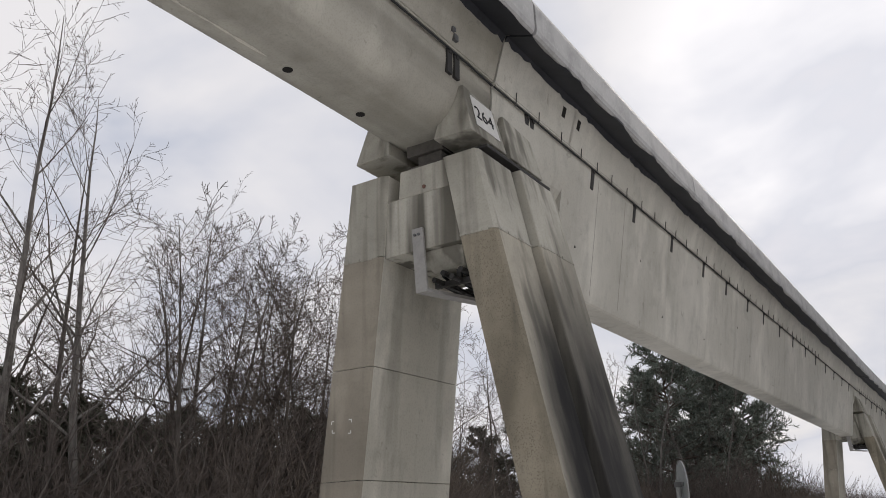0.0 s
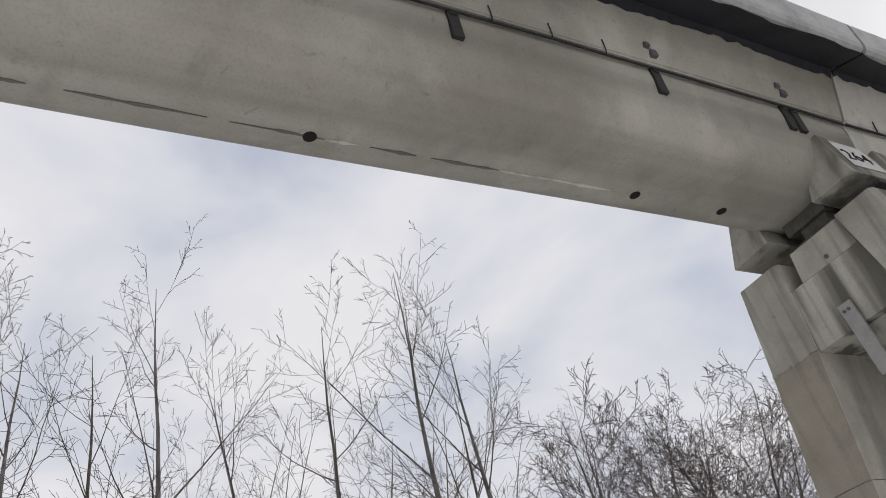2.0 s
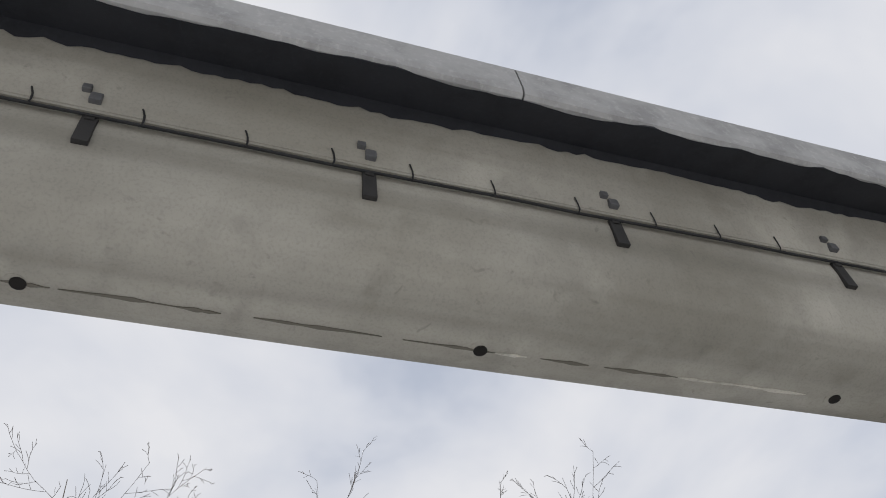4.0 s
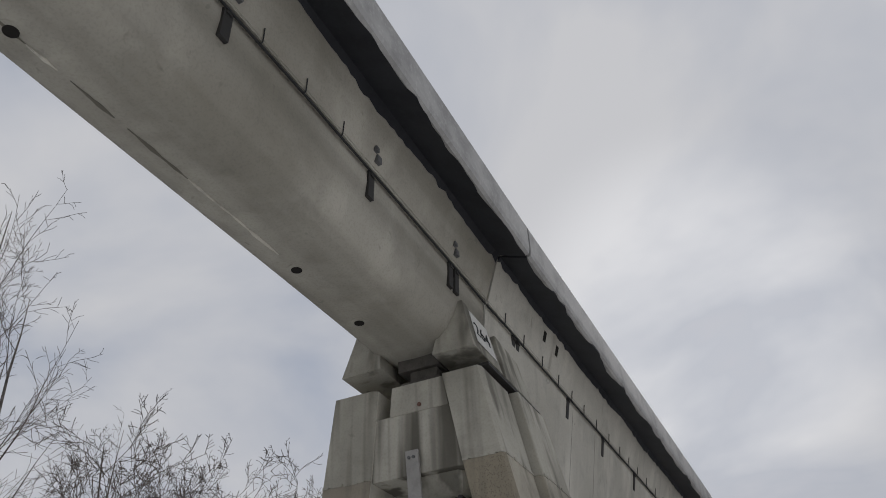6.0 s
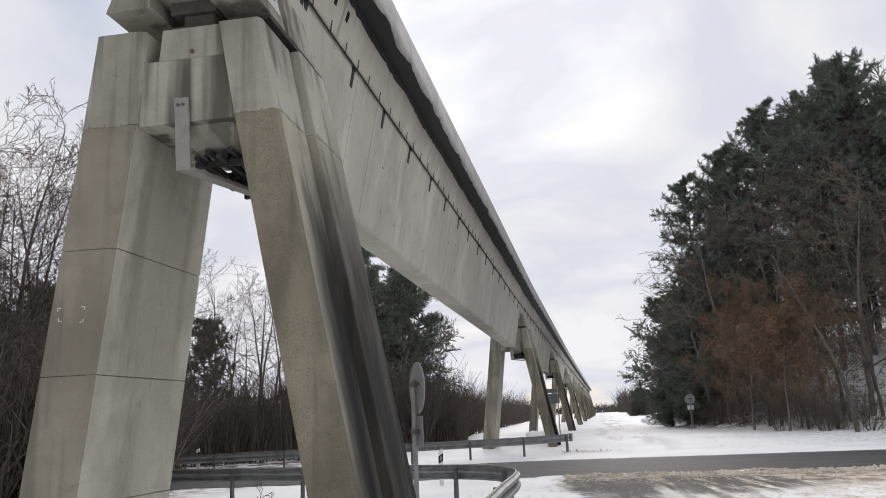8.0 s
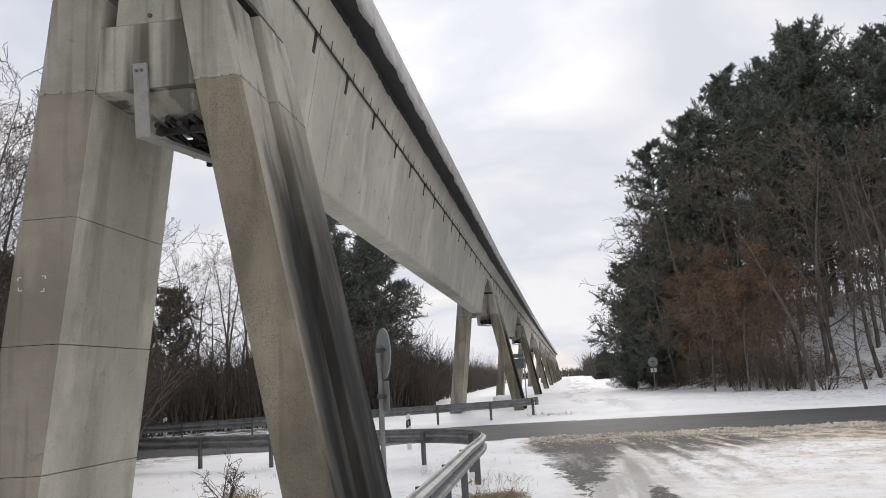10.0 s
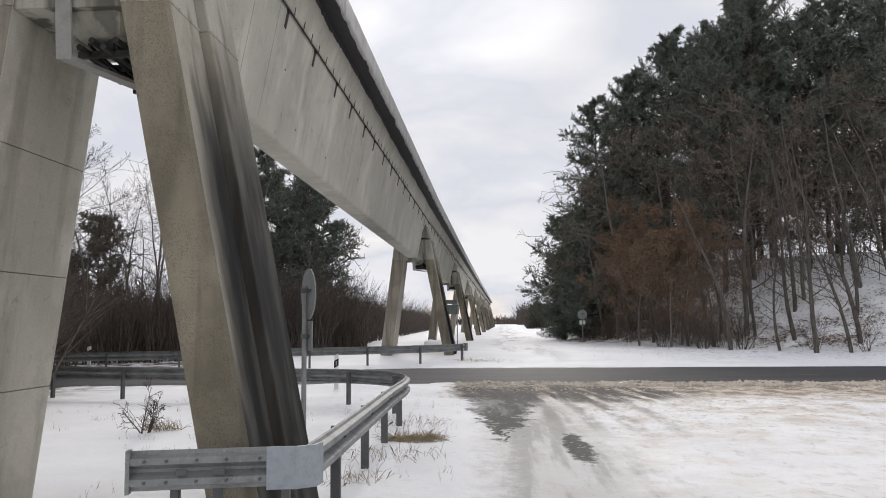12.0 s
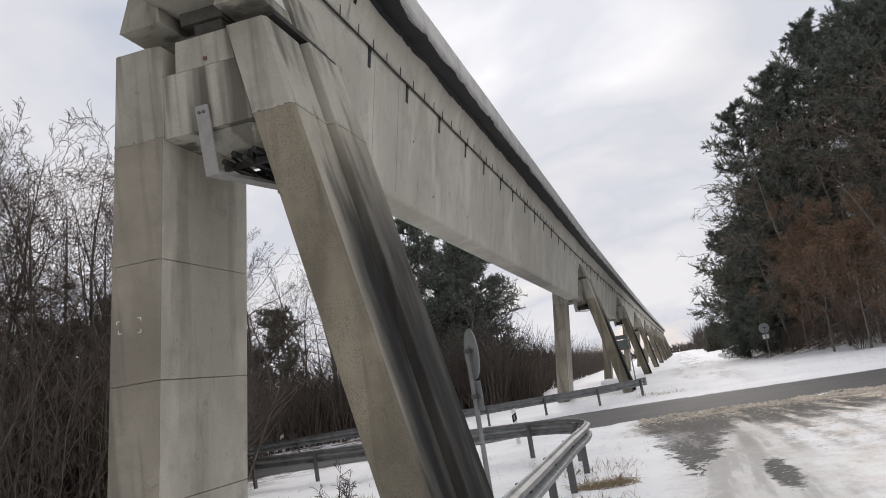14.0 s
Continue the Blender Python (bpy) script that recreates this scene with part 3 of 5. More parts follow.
def build_pier():
    pier = empty("guideway_pier", Matrix.Identity(4), "A-shaped grey concrete pier with two stained leaning legs", "pier", "piers under the guideway")
    cuts = (-0.6, 1.16, 2.30, 3.45, 4.645, 5.59)
    for side in (-1, 1):
        rows = cuts if side < 0 else (-0.6, 4.645, 5.59)
        for z0, z1 in zip(rows, rows[1:]):
            head = z0 > 4
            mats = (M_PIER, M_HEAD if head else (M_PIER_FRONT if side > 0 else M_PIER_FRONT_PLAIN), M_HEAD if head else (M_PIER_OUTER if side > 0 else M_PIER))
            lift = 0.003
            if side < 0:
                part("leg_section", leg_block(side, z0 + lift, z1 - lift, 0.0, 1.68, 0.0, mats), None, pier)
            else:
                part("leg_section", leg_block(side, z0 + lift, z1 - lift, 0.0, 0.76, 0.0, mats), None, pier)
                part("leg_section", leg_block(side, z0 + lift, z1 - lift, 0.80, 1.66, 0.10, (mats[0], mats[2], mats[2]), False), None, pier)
        # the dark recess between the two halves, and the mortar in the bed joints
        core = []
        for z in (-0.5, 5.5):
            a, b = leg_x(side, "in", z), leg_x(side, "out", z)
            lo, hi = min(a, b) + 0.02, max(a, b) - 0.05
            core += [(lo, 0.02, z), (hi, 0.02, z), (hi, 1.6, z), (lo, 1.6, z)]
        part("joint_core", hexa(core), M_SEAM, pier, "dark recessed joint")
    # crusts of lime squeezed out along the joint below the head
    rng = random.Random(3)
    for side, y0, y1, face in ((1, 0.0, 0.0, "front"), (-1, 0.0, 0.0, "front"), (1, 0.05, 0.76, "flank"), (1, 0.80, 1.66, "flank")):
        at = 0.0
        while at < 1.0:
            to = min(1.0, at + rng.uniform(0.12, 0.34))
            h, out = rng.uniform(0.006, 0.016), rng.uniform(0.006, 0.012)
            zc = 4.645 + rng.uniform(-0.006, 0.006)
            if face == "front":
                a, b = leg_x(side, "in", zc), leg_x(side, "out", zc)
                lo, hi = min(a, b), max(a, b) - 0.06
                bm = box(lo + (hi - lo) * at, lo + (hi - lo) * to, -out, 0.02, zc - h, zc + h, 0.004)
            else:
                x = leg_x(side, "out", zc) + (0.10 if y0 > 0.5 else 0.0)
                bm = box(x - 0.03, x + out, y0 + (y1 - y0) * at, y0 + (y1 - y0) * to, zc - h, zc + h, 0.004)
            part("lime_crust", bm, M_HEAD, pier)
            at = to + rng.uniform(0.0, 0.08)
    # crossbeam, bearing pedestal and the shelf under the girder ends
    part("crossbeam", hexa([(-0.46, 0.05, 4.62), (0.57, 0.05, 4.62), (0.57, 1.57, 4.62), (-0.46, 1.57, 4.62),
                            (-0.412, 0.05, 5.27), (0.43, 0.05, 5.27), (0.43, 1.57, 5.27), (-0.412, 1.57, 5.27)], 0.012), M_CROSS, pier, "rain-streaked pale concrete crossbeam")
    part("pedestal", hexa([(-0.245, 0.04, 5.262), (0.42, 0.04, 5.262), (0.42, 0.70, 5.262), (-0.245, 0.70, 5.262), (-0.215, 0.04, 5.585), (0.375, 0.04, 5.585), (0.375, 0.70, 5.585), (-0.215, 0.70, 5.585)], 0.012), M_HEAD, pier)
    part("pedestal", box(-0.21, 0.38, 0.84, 1.55, 5.262, 5.585, 0.012), M_HEAD, pier)
    for y in (0.14, 0.92):
        part("bearing", joined(box(-0.16, 0.30, y, y + 0.42, 5.58, 5.66, 0.01), box(-0.08, 0.24, y + 0.06, y + 0.36, 5.66, 5.80, 0.02), box(-0.2, 0.28, y + 0.02, y + 0.4, 5.80, 5.99, 0.01)),
             M_BEARING, pier, "grimy steel bearing in grey mortar")
    part("anchor_plug", cyl((0.10, 0.045, 5.33), (0.10, 0.03, 5.33), 0.022, 14), simple("rust_spot", (0.16, 0.09, 0.07), 0.8), pier)
    # strap and cable tray beneath the crossbeam
    strap = part("strap", joined(hexa([(-0.012, -0.006, 4.15), (0.132, -0.006, 4.15), (0.132, 0.028, 4.15), (-0.012, 0.028, 4.15),
                                       (-0.05, -0.006, 4.85), (0.088, -0.006, 4.85), (0.088, 0.028, 4.85), (-0.05, 0.028, 4.85)], 0.006),
                                 hexa([(-0.01, -0.004, 4.13), (0.13, -0.004, 4.13), (0.50, 1.55, 4.16), (0.36, 1.55, 4.16), (-0.01, -0.004, 4.165), (0.13, -0.004, 4.165), (0.50, 1.55, 4.195), (0.36, 1.55, 4.195)])),
                 M_STRAP, pier, "pale grey steel strap")
    for x in (-0.005, 0.045):
        part("strap_bolt", cyl((x, -0.006, 4.775), (x, -0.02, 4.775), 0.016, 8), M_POST, strap)
    # rough haunch of the soffit behind the strap, and the hanging cable bundle
    part("soffit_haunch", hexa([(0.02, 0.30, 4.40), (0.42, 0.30, 4.44), (0.46, 0.95, 4.44), (0.06, 0.95, 4.40), (-0.10, 0.12, 4.625), (0.50, 0.12, 4.625), (0.54, 1.2, 4.625), (-0.06, 1.2, 4.625)], 0.05), M_HEAD, pier)
    for k in range(6):
        sag = [(0.02 + 0.085 * k, 0.35 + 1.15 * u, 4.34 + 0.05 * math.sin(k * 2.1) - 0.09 * math.sin(math.pi * u) * (0.5 + 0.5 * math.sin(k * 1.7) ** 2)) for u in (0, 0.2, 0.4, 0.6, 0.8, 1.0)]
        part("loose_cable", sweep([(0.017 * math.cos(a * 1.047), 0.017 * math.sin(a * 1.047)) for a in range(6)], sag), M_WIRE, pier)
    for k in range(4):
        part("tray_pipe", cyl((0.10 + 0.11 * k, 0.18, 4.30 + 0.06 * (k % 2)), (0.10 + 0.11 * k, 1.5, 4.30 + 0.06 * (k % 2)), 0.03, 8), M_BRACKET, pier)
    for y in (0.35, 0.75, 1.15, 1.5):
        part("tray_bar", box(0.0, 0.60, y, y + 0.05, 4.26, 4.32), M_BRACKET, pier)
        part("tray_hanger", box(0.28, 0.33, y, y + 0.05, 4.30, 4.63), M_BRACKET, pier)
    for x, z, a, b in ((-1.14, 2.92, 1, -1), (-0.87, 2.92, -1, -1), (-1.13, 2.80, 1, 1), (-0.88, 2.78, -1, 1)):
        part("corner_mark", joined(box(min(x, x + 0.035 * a), max(x, x + 0.035 * a), -0.003, 0.004, z - 0.004, z + 0.004), box(x - 0.004, x + 0.004, -0.003, 0.004, min(z, z + 0.03 * b), max(z, z + 0.03 * b))), M_PLATE, pier, "small white painted corner mark")
    # box in hole-shadow black: the darkness under the crossbeam is painted on
    part("tray_housing", box(-0.02, 0.5, 1.2, 1.55, 4.36, 4.62, 0.02), M_HOLE, pier)
    return pier


# girder cross-sections, (side, height): shallow with a round belly, and deep with flanks that taper to a narrow foot
UPPER = [(0.625, 6.78), (0.66, 6.80), (0.84, 7.36)]
SHALLOW = [(0.0, 5.93), (0.24, 5.94), (0.38, 6.0), (0.48, 6.12), (0.545, 6.27), (0.585, 6.46), (0.605, 6.62), (0.605, 6.78)]
DEEP = [(0.0, 4.825), (0.205, 4.825), (0.24, 4.845), (0.257, 4.885), (0.436, 5.815), (0.52, 6.25), (0.607, 6.70), (0.61, 6.78)]


def flank_x(z):
    """Half-width of the deep girder at a height."""
    return 0.262 + (z - 4.91) * 0.1927


TOP = [(1.00, 7.34), (1.02, 7.46), (1.02, 7.70), (0.0, 7.76)]


def girder_mesh(half, y0, y1, n=10):
    prof = half + UPPER + TOP
    ring = prof + [(-a, b) for a, b in prof[-2:0:-1]]
    bm = bmesh.new()
    rows = [[bm.verts.new((a, y0 + (y1 - y0) * k / n, b)) for a, b in ring] for k in range(n + 1)]
    m = len(ring)
    for a, b in zip(rows, rows[1:]):
        for k in range(m):
            f = bm.faces.new((a[k], a[(k + 1) % m], b[(k + 1) % m], b[k]))
            f.smooth = half is SHALLOW and (k < 6 or k >= m - 6)
    bm.faces.new(rows[0][::-1])
    bm.faces.new(rows[-1])
    bmesh.ops.recalc_face_normals(bm, faces=bm.faces)
    return bm


def ragged_band(y0, y1, side):
    """The edge's underside in painted shade black, with an uneven dripped lower border."""
    bm = bmesh.new()
    rows, y = [], y0
    while True:
        jag = 0.016 * noise.noise((y * 0.8, side * 5.0, 0.3)) + 0.016 * noise.noise((y * 7.0, side, 4.0))
        rim = 1.185 + 0.07 * noise.noise((y * 1.3, side, 9.0)) + 0.025 * noise.noise((y * 5.0, side, 2.0))
        rim = min(rim, 1.228)
        prof = [(0.815 + jag, 7.287 + jag * 3.1), (0.86, 7.345), (1.0, 7.29), (rim, 7.345 - (rim - 0.86) * 0.38), (rim, 7.40), (0.85, 7.49)]
        rows.append([bm.verts.new((side * (a + 0.006), y, b - 0.002)) for a, b in prof])
        if y >= y1:
            break
        y = min(y + 0.08, y1)
    for a, b in zip(rows, rows[1:]):
        for k in range(len(prof)):
            bm.faces.new((a[k], a[(k + 1) % 6], b[(k + 1) % 6], b[k]))
    bm.faces.new(rows[0])
    bm.faces.new(rows[-1][::-1])
    bmesh.ops.recalc_face_normals(bm, faces=bm.faces)
    return bm


def build_girder(kind, length, pos, detail=True):
    """A span with its edge rails, cable, brackets and end blocks; y runs along it from its near end."""
    half = SHALLOW if kind == "shallow" else DEEP
    name = "round-bellied" if kind == "shallow" else "deep flat-sided"
    g = empty("guideway_girder", Matrix.Identity(4), f"{name} grey concrete guideway girder with stained, shade-dark edges", "girder", "spans of the guideway")
    mat = M_GIRDER if kind == "shallow" else M_GIRDER_B
    if kind == "shallow":
        part("beam", girder_mesh(SHALLOW, 0.0, length, 48), mat, g)
    else:
        part("beam", girder_mesh(SHALLOW[:], 0.0, 2.1, 1), mat, g, "notched beam end")
        part("beam", girder_mesh(DEEP, 2.03, length - 0.9), mat, g)
        part("beam", girder_mesh(SHALLOW[:], length - 1.0, length, 1), mat, g, "notched beam end")
    for side in (-1, 1):
        part("stator_edge", ragged_band(0.0, length, side), M_DARK, g, "shade-black underside of the edge with stained border")
        y = 0.0
        while y < length - 0.1:
            e = min(0.66 if kind == "shallow" and y == 0 else y + 6.19, length)
            lip = [(side * a, b) for a, b in ((0.98, 7.305), (1.20, 7.221), (1.236, 7.24), (1.25, 7.30), (1.25, 7.62), (1.21, 7.73), (1.15, 7.775), (0.9, 7.78))]
            bm = bmesh.new()
            v0 = [bm.verts.new((a, y + 0.008, b)) for a, b in lip]
            v1 = [bm.verts.new((a, e - 0.008, b)) for a, b in lip]
            for k in range(8):
                bm.faces.new((v0[k], v0[(k + 1) % 8], v1[(k + 1) % 8], v1[k]))
            bm.faces.new(v0[::-1])
            bm.faces.new(v1)
            bmesh.ops.recalc_face_normals(bm, faces=bm.faces)
            part("guide_rail", bm, M_EDGE, g, "weathered grey guide rail")
            y = e
    if detail:
        path = [(0.640 + 0.003 * math.sin(k * 1.7), k * length / 40, 6.742 + 0.006 * math.sin(k * 2.3)) for k in range(41)]
        ring = [(0.013 * math.cos(a * math.pi / 3), 0.013 * math.sin(a * math.pi / 3)) for a in range(6)]
        part("cable", sweep(ring, path), M_WIRE, g, "thin black cable along the girder")
        for k in range(8):
            part("ledge", box(0.60, 0.655, 0.02 + (length - 0.04) * k / 8, 0.02 + (length - 0.04) * (k + 1) / 8, 6.765, 6.79), mat, g)
        for y in pos:
            lean = 0.0 if kind == "shallow" else 0.05
            part("bracket", joined(hexa([(0.50, y - 0.05, 6.46), (0.622 - lean, y - 0.05, 6.46), (0.622 - lean, y + 0.05, 6.46), (0.50, y + 0.05, 6.46),
                                         (0.56, y - 0.05, 6.755), (0.632, y - 0.05, 6.755), (0.632, y + 0.05, 6.755), (0.56, y + 0.05, 6.755)], 0.006), box(0.60, 0.640, y - 0.03, y + 0.03, 6.70, 6.75)), M_BRACKET, g, "dark steel bracket")
        k = 0
        y = 0.5
        while y < min(length, 22):
            hook = [(0.650, y, 6.72), (0.663, y + 0.01, 6.76), (0.672, y + 0.005, 6.82), (0.690, y - 0.015, 6.87)]
            part("hook", sweep([(0.007 * math.cos(a * 1.5708), 0.007 * math.sin(a * 1.5708)) for a in range(4)], hook, up=(0, 1, 0)), M_WIRE, g)
            y += 0.62 + 0.06 * math.sin(k * 1.3)
            k += 1
    return g


def end_block(side, y0, y1, top_in, name, label):
    """Wedge-shaped cheek at a girder's end, wider at its foot."""
    s = side
    c = [(0.30, y0, 5.80), (0.775, y0, 5.79), (0.775, y1, 5.79), (0.30, y1, 5.80), (0.40, y0 + 0.12, 6.42), (0.60 + top_in, y0 + 0.12, 6.43), (0.61 + top_in, y1, 6.36), (0.40, y1, 6.36)]
    if s < 0:
        c = [(-a, b, z) for a, b, z in c]
        c = [c[1], c[0], c[3], c[2], c[5], c[4], c[7], c[6]]
    return hexa(c, 0.012)


JOINT = 0.77
pier0 = build_pier()
pier0.matrix_world = pose(GX, 0, 0)
for (y, x), (y2, x2) in zip(PIERS[1:], PIERS[2:] + [(254.2, 5.1)]):
    copy_thing(pier0, pose(x, y, 0.12, 0, 0, -math.degrees(math.atan2(x2 - x, y2 - y))))

near = build_girder("shallow", 24.77, [24.02 + y for y in (-0.02, -0.17, -1.87, -3.93, -5.84, -7.66, -9.7, -11.6, -13.5, -15.4, -17.4)])
near.matrix_world = pose(GX, JOINT - 0.02 - 24.77, 0)
for side, nm in ((-1, "left"), (1, "right")):
    part("end_block", end_block(side, 24.77 - 0.80, 24.765, 0.03, "end_block", ""), M_HEAD, near, "pale wedge-shaped end block")


def cheek(y, u):
    """A point on the sloping outer face of the near end block; u runs 0 to 1 up the face."""
    return Vector((0.775 - 0.135 * u + 0.004, y, 5.79 + 0.59 * u))


bm = bmesh.new()
quad = [cheek(24.77 - 0.62, 0.22), cheek(24.77 - 0.10, 0.22), cheek(24.77 - 0.10, 0.93), cheek(24.77 - 0.58, 0.93)]
off = Vector((0.004, 0, 0.001))
v = [bm.verts.new(p) for p in quad] + [bm.verts.new(p + off) for p in quad]
for f in ((0, 1, 2, 3), (7, 6, 5, 4), (0, 4, 5, 1), (1, 5, 6, 2), (2, 6, 7, 3), (3, 7, 4, 0)):
    bm.faces.new([v[k] for k in f])
bmesh.ops.recalc_face_normals(bm, faces=bm.faces)
plate = part("number_plate", bm, M_PLATE, near, "white painted plate with black number 264")
font = bpy.data.curves.new("digits", "FONT")
font.body, font.size, font.extrude, font.space_character = "264", 0.255, 0.002, 1.08
tmp = new("digits_tmp", font)
bpy.context.view_layer.update()
digits = bpy.data.meshes.new_from_object(tmp.evaluated_get(bpy.context.evaluated_depsgraph_get()))
bpy.data.objects.remove(tmp)
digits.materials.clear()
up = (cheek(0, 1) - cheek(0, 0)).normalized()
right = Vector((0, 1, 0))
origin = cheek(24.77 - 0.575, 0.42) + Vector((0.008, 0, 0.003))
basis = Matrix((right, up, right.cross(up))).transposed().to_4x4()
digits.transform(Matrix.Translation(origin) @ basis @ Matrix.Diagonal((1.0, 0.95, 1, 1)))
part("number", digits, M_PAINT, plate, "black painted digits 264")
# drain holes along the belly, with scaled concrete round them
for y in (24.77 - 1.53, 24.77 - 2.62, 24.77 - 5.64, 24.77 - 8.6, 24.77 - 11.6):
    collar = part("hole_collar", cyl((-0.13, y - 0.02, 5.95), (-0.13, y - 0.02, 5.931), 0.07, 18), M_GIRDER, near)
    part("drain_hole", cyl((-0.13, y, 5.96), (-0.13, y, 5.926), 0.05, 16), M_HOLE, collar, "dark drain hole")
# rough lime-crusted seam along the belly between the drain holes
rng = random.Random(5)
y = 24.77 - 2.9
while y > 6:
    ln = rng.uniform(0.25, 0.9)
    bm = bmesh.new()
    up_row, low_row = [], []
    for k in range(9):
        yy = y - ln * k / 8
        w = (0.005 + 0.015 * rng.random()) * math.sin(math.pi * (k + 0.35) / 8.7)
        c = -0.13 + 0.012 * noise.noise((yy * 2.0, 1.0, 0))
        up_row.append(bm.verts.new((c - w, yy, 5.9325 - 0.003)))
        low_row.append(bm.verts.new((c + w, yy, 5.9325 - 0.004)))
    for k in range(8):
        bm.faces.new((up_row[k], low_row[k], low_row[k + 1], up_row[k + 1]))
    r = bmesh.ops.extrude_face_region(bm, geom=list(bm.faces))
    for g_ in r["geom"]:
        if isinstance(g_, bmesh.types.BMVert):
            g_.co.z += 0.012
    bmesh.ops.recalc_face_normals(bm, faces=bm.faces)
    part("belly_seam", bm, M_CRUST if rng.random() < 0.7 else M_PIER, near, "crusted seam")
    y -= ln + rng.uniform(-0.08, 0.22)
# small fixings above the cable
for y in [23.94 + y for y in (-0.15, -1.87, -3.93, -5.84, -7.66, -9.7, -11.6, -13.5, -15.4)]:
    part("fixing", joined(box(0.66, 0.715, y + 0.04, y + 0.12, 6.84, 6.92, 0.01), box(0.69, 0.735, y - 0.02, y + 0.04, 6.92, 6.97, 0.006)), M_POST, near)

# the shallow span is haunched: its belly drops a little away from the pier
for ob in near.children_recursive:
    for vert in ob.data.vertices:
        drop = 0.07 * smoothstep(1.0, 7.0, 24.77 - vert.co.y)
        vert.co.z -= drop * min(1.0, max(0.0, (7.36 - vert.co.z) / 0.5))

deep = build_girder("deep", 30.9, [0.88, 1.02, 2.98, 4.7, 6.62, 8.62, 10.35, 12.25, 13.9, 15.8, 17.6, 19.5, 21.3, 23.2, 25.0, 26.9, 28.7])
DEEP_M = pose(GX, JOINT + 0.03, 0, 0, 0, -math.degrees(math.atan2(PIERS[1][1] - GX, 31.0)))
deep.matrix_world = DEEP_M
for side in (-1, 1):
    part("end_block", end_block(side, 0.06, 0.86, 0.03, "", ""), M_HEAD, deep, "pale wedge-shaped end block")
    part("end_block", end_block(side, 30.1, 30.85, 0.03, "", ""), M_HEAD, deep, "pale wedge-shaped end block")
part("bearing_strip", box(0.60, 0.83, -0.60, 0.92, 5.66, 5.70, 0.006), M_BRACKET, deep, "dark steel strip under the end block")
for y, z in ((1.74, 7.13), (2.22, 7.13)):
    part("socket", hexa([(0.70, y - 0.05, z - 0.07), (0.745, y - 0.05, z - 0.07), (0.745, y + 0.05, z - 0.07), (0.70, y + 0.05, z - 0.07), (0.74, y - 0.05, z + 0.07), (0.79, y - 0.05, z + 0.07), (0.79, y + 0.05, z + 0.07), (0.74, y + 0.05, z + 0.07)]), M_HOLE, deep, "dark square socket")
for y in (3.22, 4.3):
    lo, hi = flank_x(4.93), flank_x(6.68)
    part("form_seam", hexa([(lo - 0.02, y, 4.93), (lo + 0.002, y, 4.93), (lo + 0.002, y + 0.007, 4.93), (lo - 0.02, y + 0.007, 4.93), (hi - 0.02, y, 6.68), (hi + 0.002, y, 6.68), (hi + 0.002, y + 0.007, 6.68), (hi - 0.02, y + 0.007, 6.68)]), M_HAIR, deep, "thin casting seam")
for k in range(7):
    y, z = 2.6 + 2.1 * k + 0.5 * math.sin(k * 2.1), 5.5 + 0.45 * math.sin(k * 1.9)
    part("pock", cyl((flank_x(z) - 0.02, y, z), (flank_x(z) + 0.004, y, z), 0.02, 10), M_SEAM, deep)

for (y, x), (y2, x2) in zip(PIERS[1:-1], PIERS[2:]):
    if y < 40:
        mid = build_girder("deep", 24.7, [0.9 + 1.9 * k for k in range(13)], True)
        far_girder = mid
        for side in (-1, 1):
            part("end_block", end_block(side, 0.06, 0.86, 0.03, "", ""), M_HEAD, mid, "pale wedge-shaped end block")
            part("end_block", end_block(side, 23.9, 24.65, 0.03, "", ""), M_HEAD, mid, "pale wedge-shaped end block")
        mid.matrix_world = pose(x, y + JOINT + 0.03, 0, 0, 0, -math.degrees(math.atan2(x2 - x, y2 - y)))
    else:
        copy_thing(far_girder, pose(x, y + JOINT + 0.03, 0, 0, 0, -math.degrees(math.atan2(x2 - x, y2 - y))))


# ---- guard rails ----
WAVE = [(0.0, 0.155), (0.012, 0.15), (0.03, 0.125), (0.08, 0.105), (0.08, 0.055), (0.03, 0.03), (0.0, 0.012), (0.0, -0.012), (0.03, -0.03),
        (0.08, -0.055), (0.08, -0.105), (0.03, -0.125), (0.012, -0.15), (0.0, -0.155)]
WAVE = WAVE + [(a - 0.006, b) for a, b in WAVE[::-1]]


def bezier_path(pts, n=10):
    out = []
    for k in range(len(pts) - 1):
        p0, p1, p2, p3 = (Vector(pts[max(0, min(len(pts) - 1, k + j))]) for j in (-1, 0, 1, 2))
        for i in range(n):
            t = i / n
            out.append(0.5 * ((2 * p1) + (p2 - p0) * t + (2 * p0 - 5 * p1 + 4 * p2 - p3) * t * t + (3 * p1 - p0 - 3 * p2 + p3) * t ** 3))
    out.append(Vector(pts[-1]))
    return out


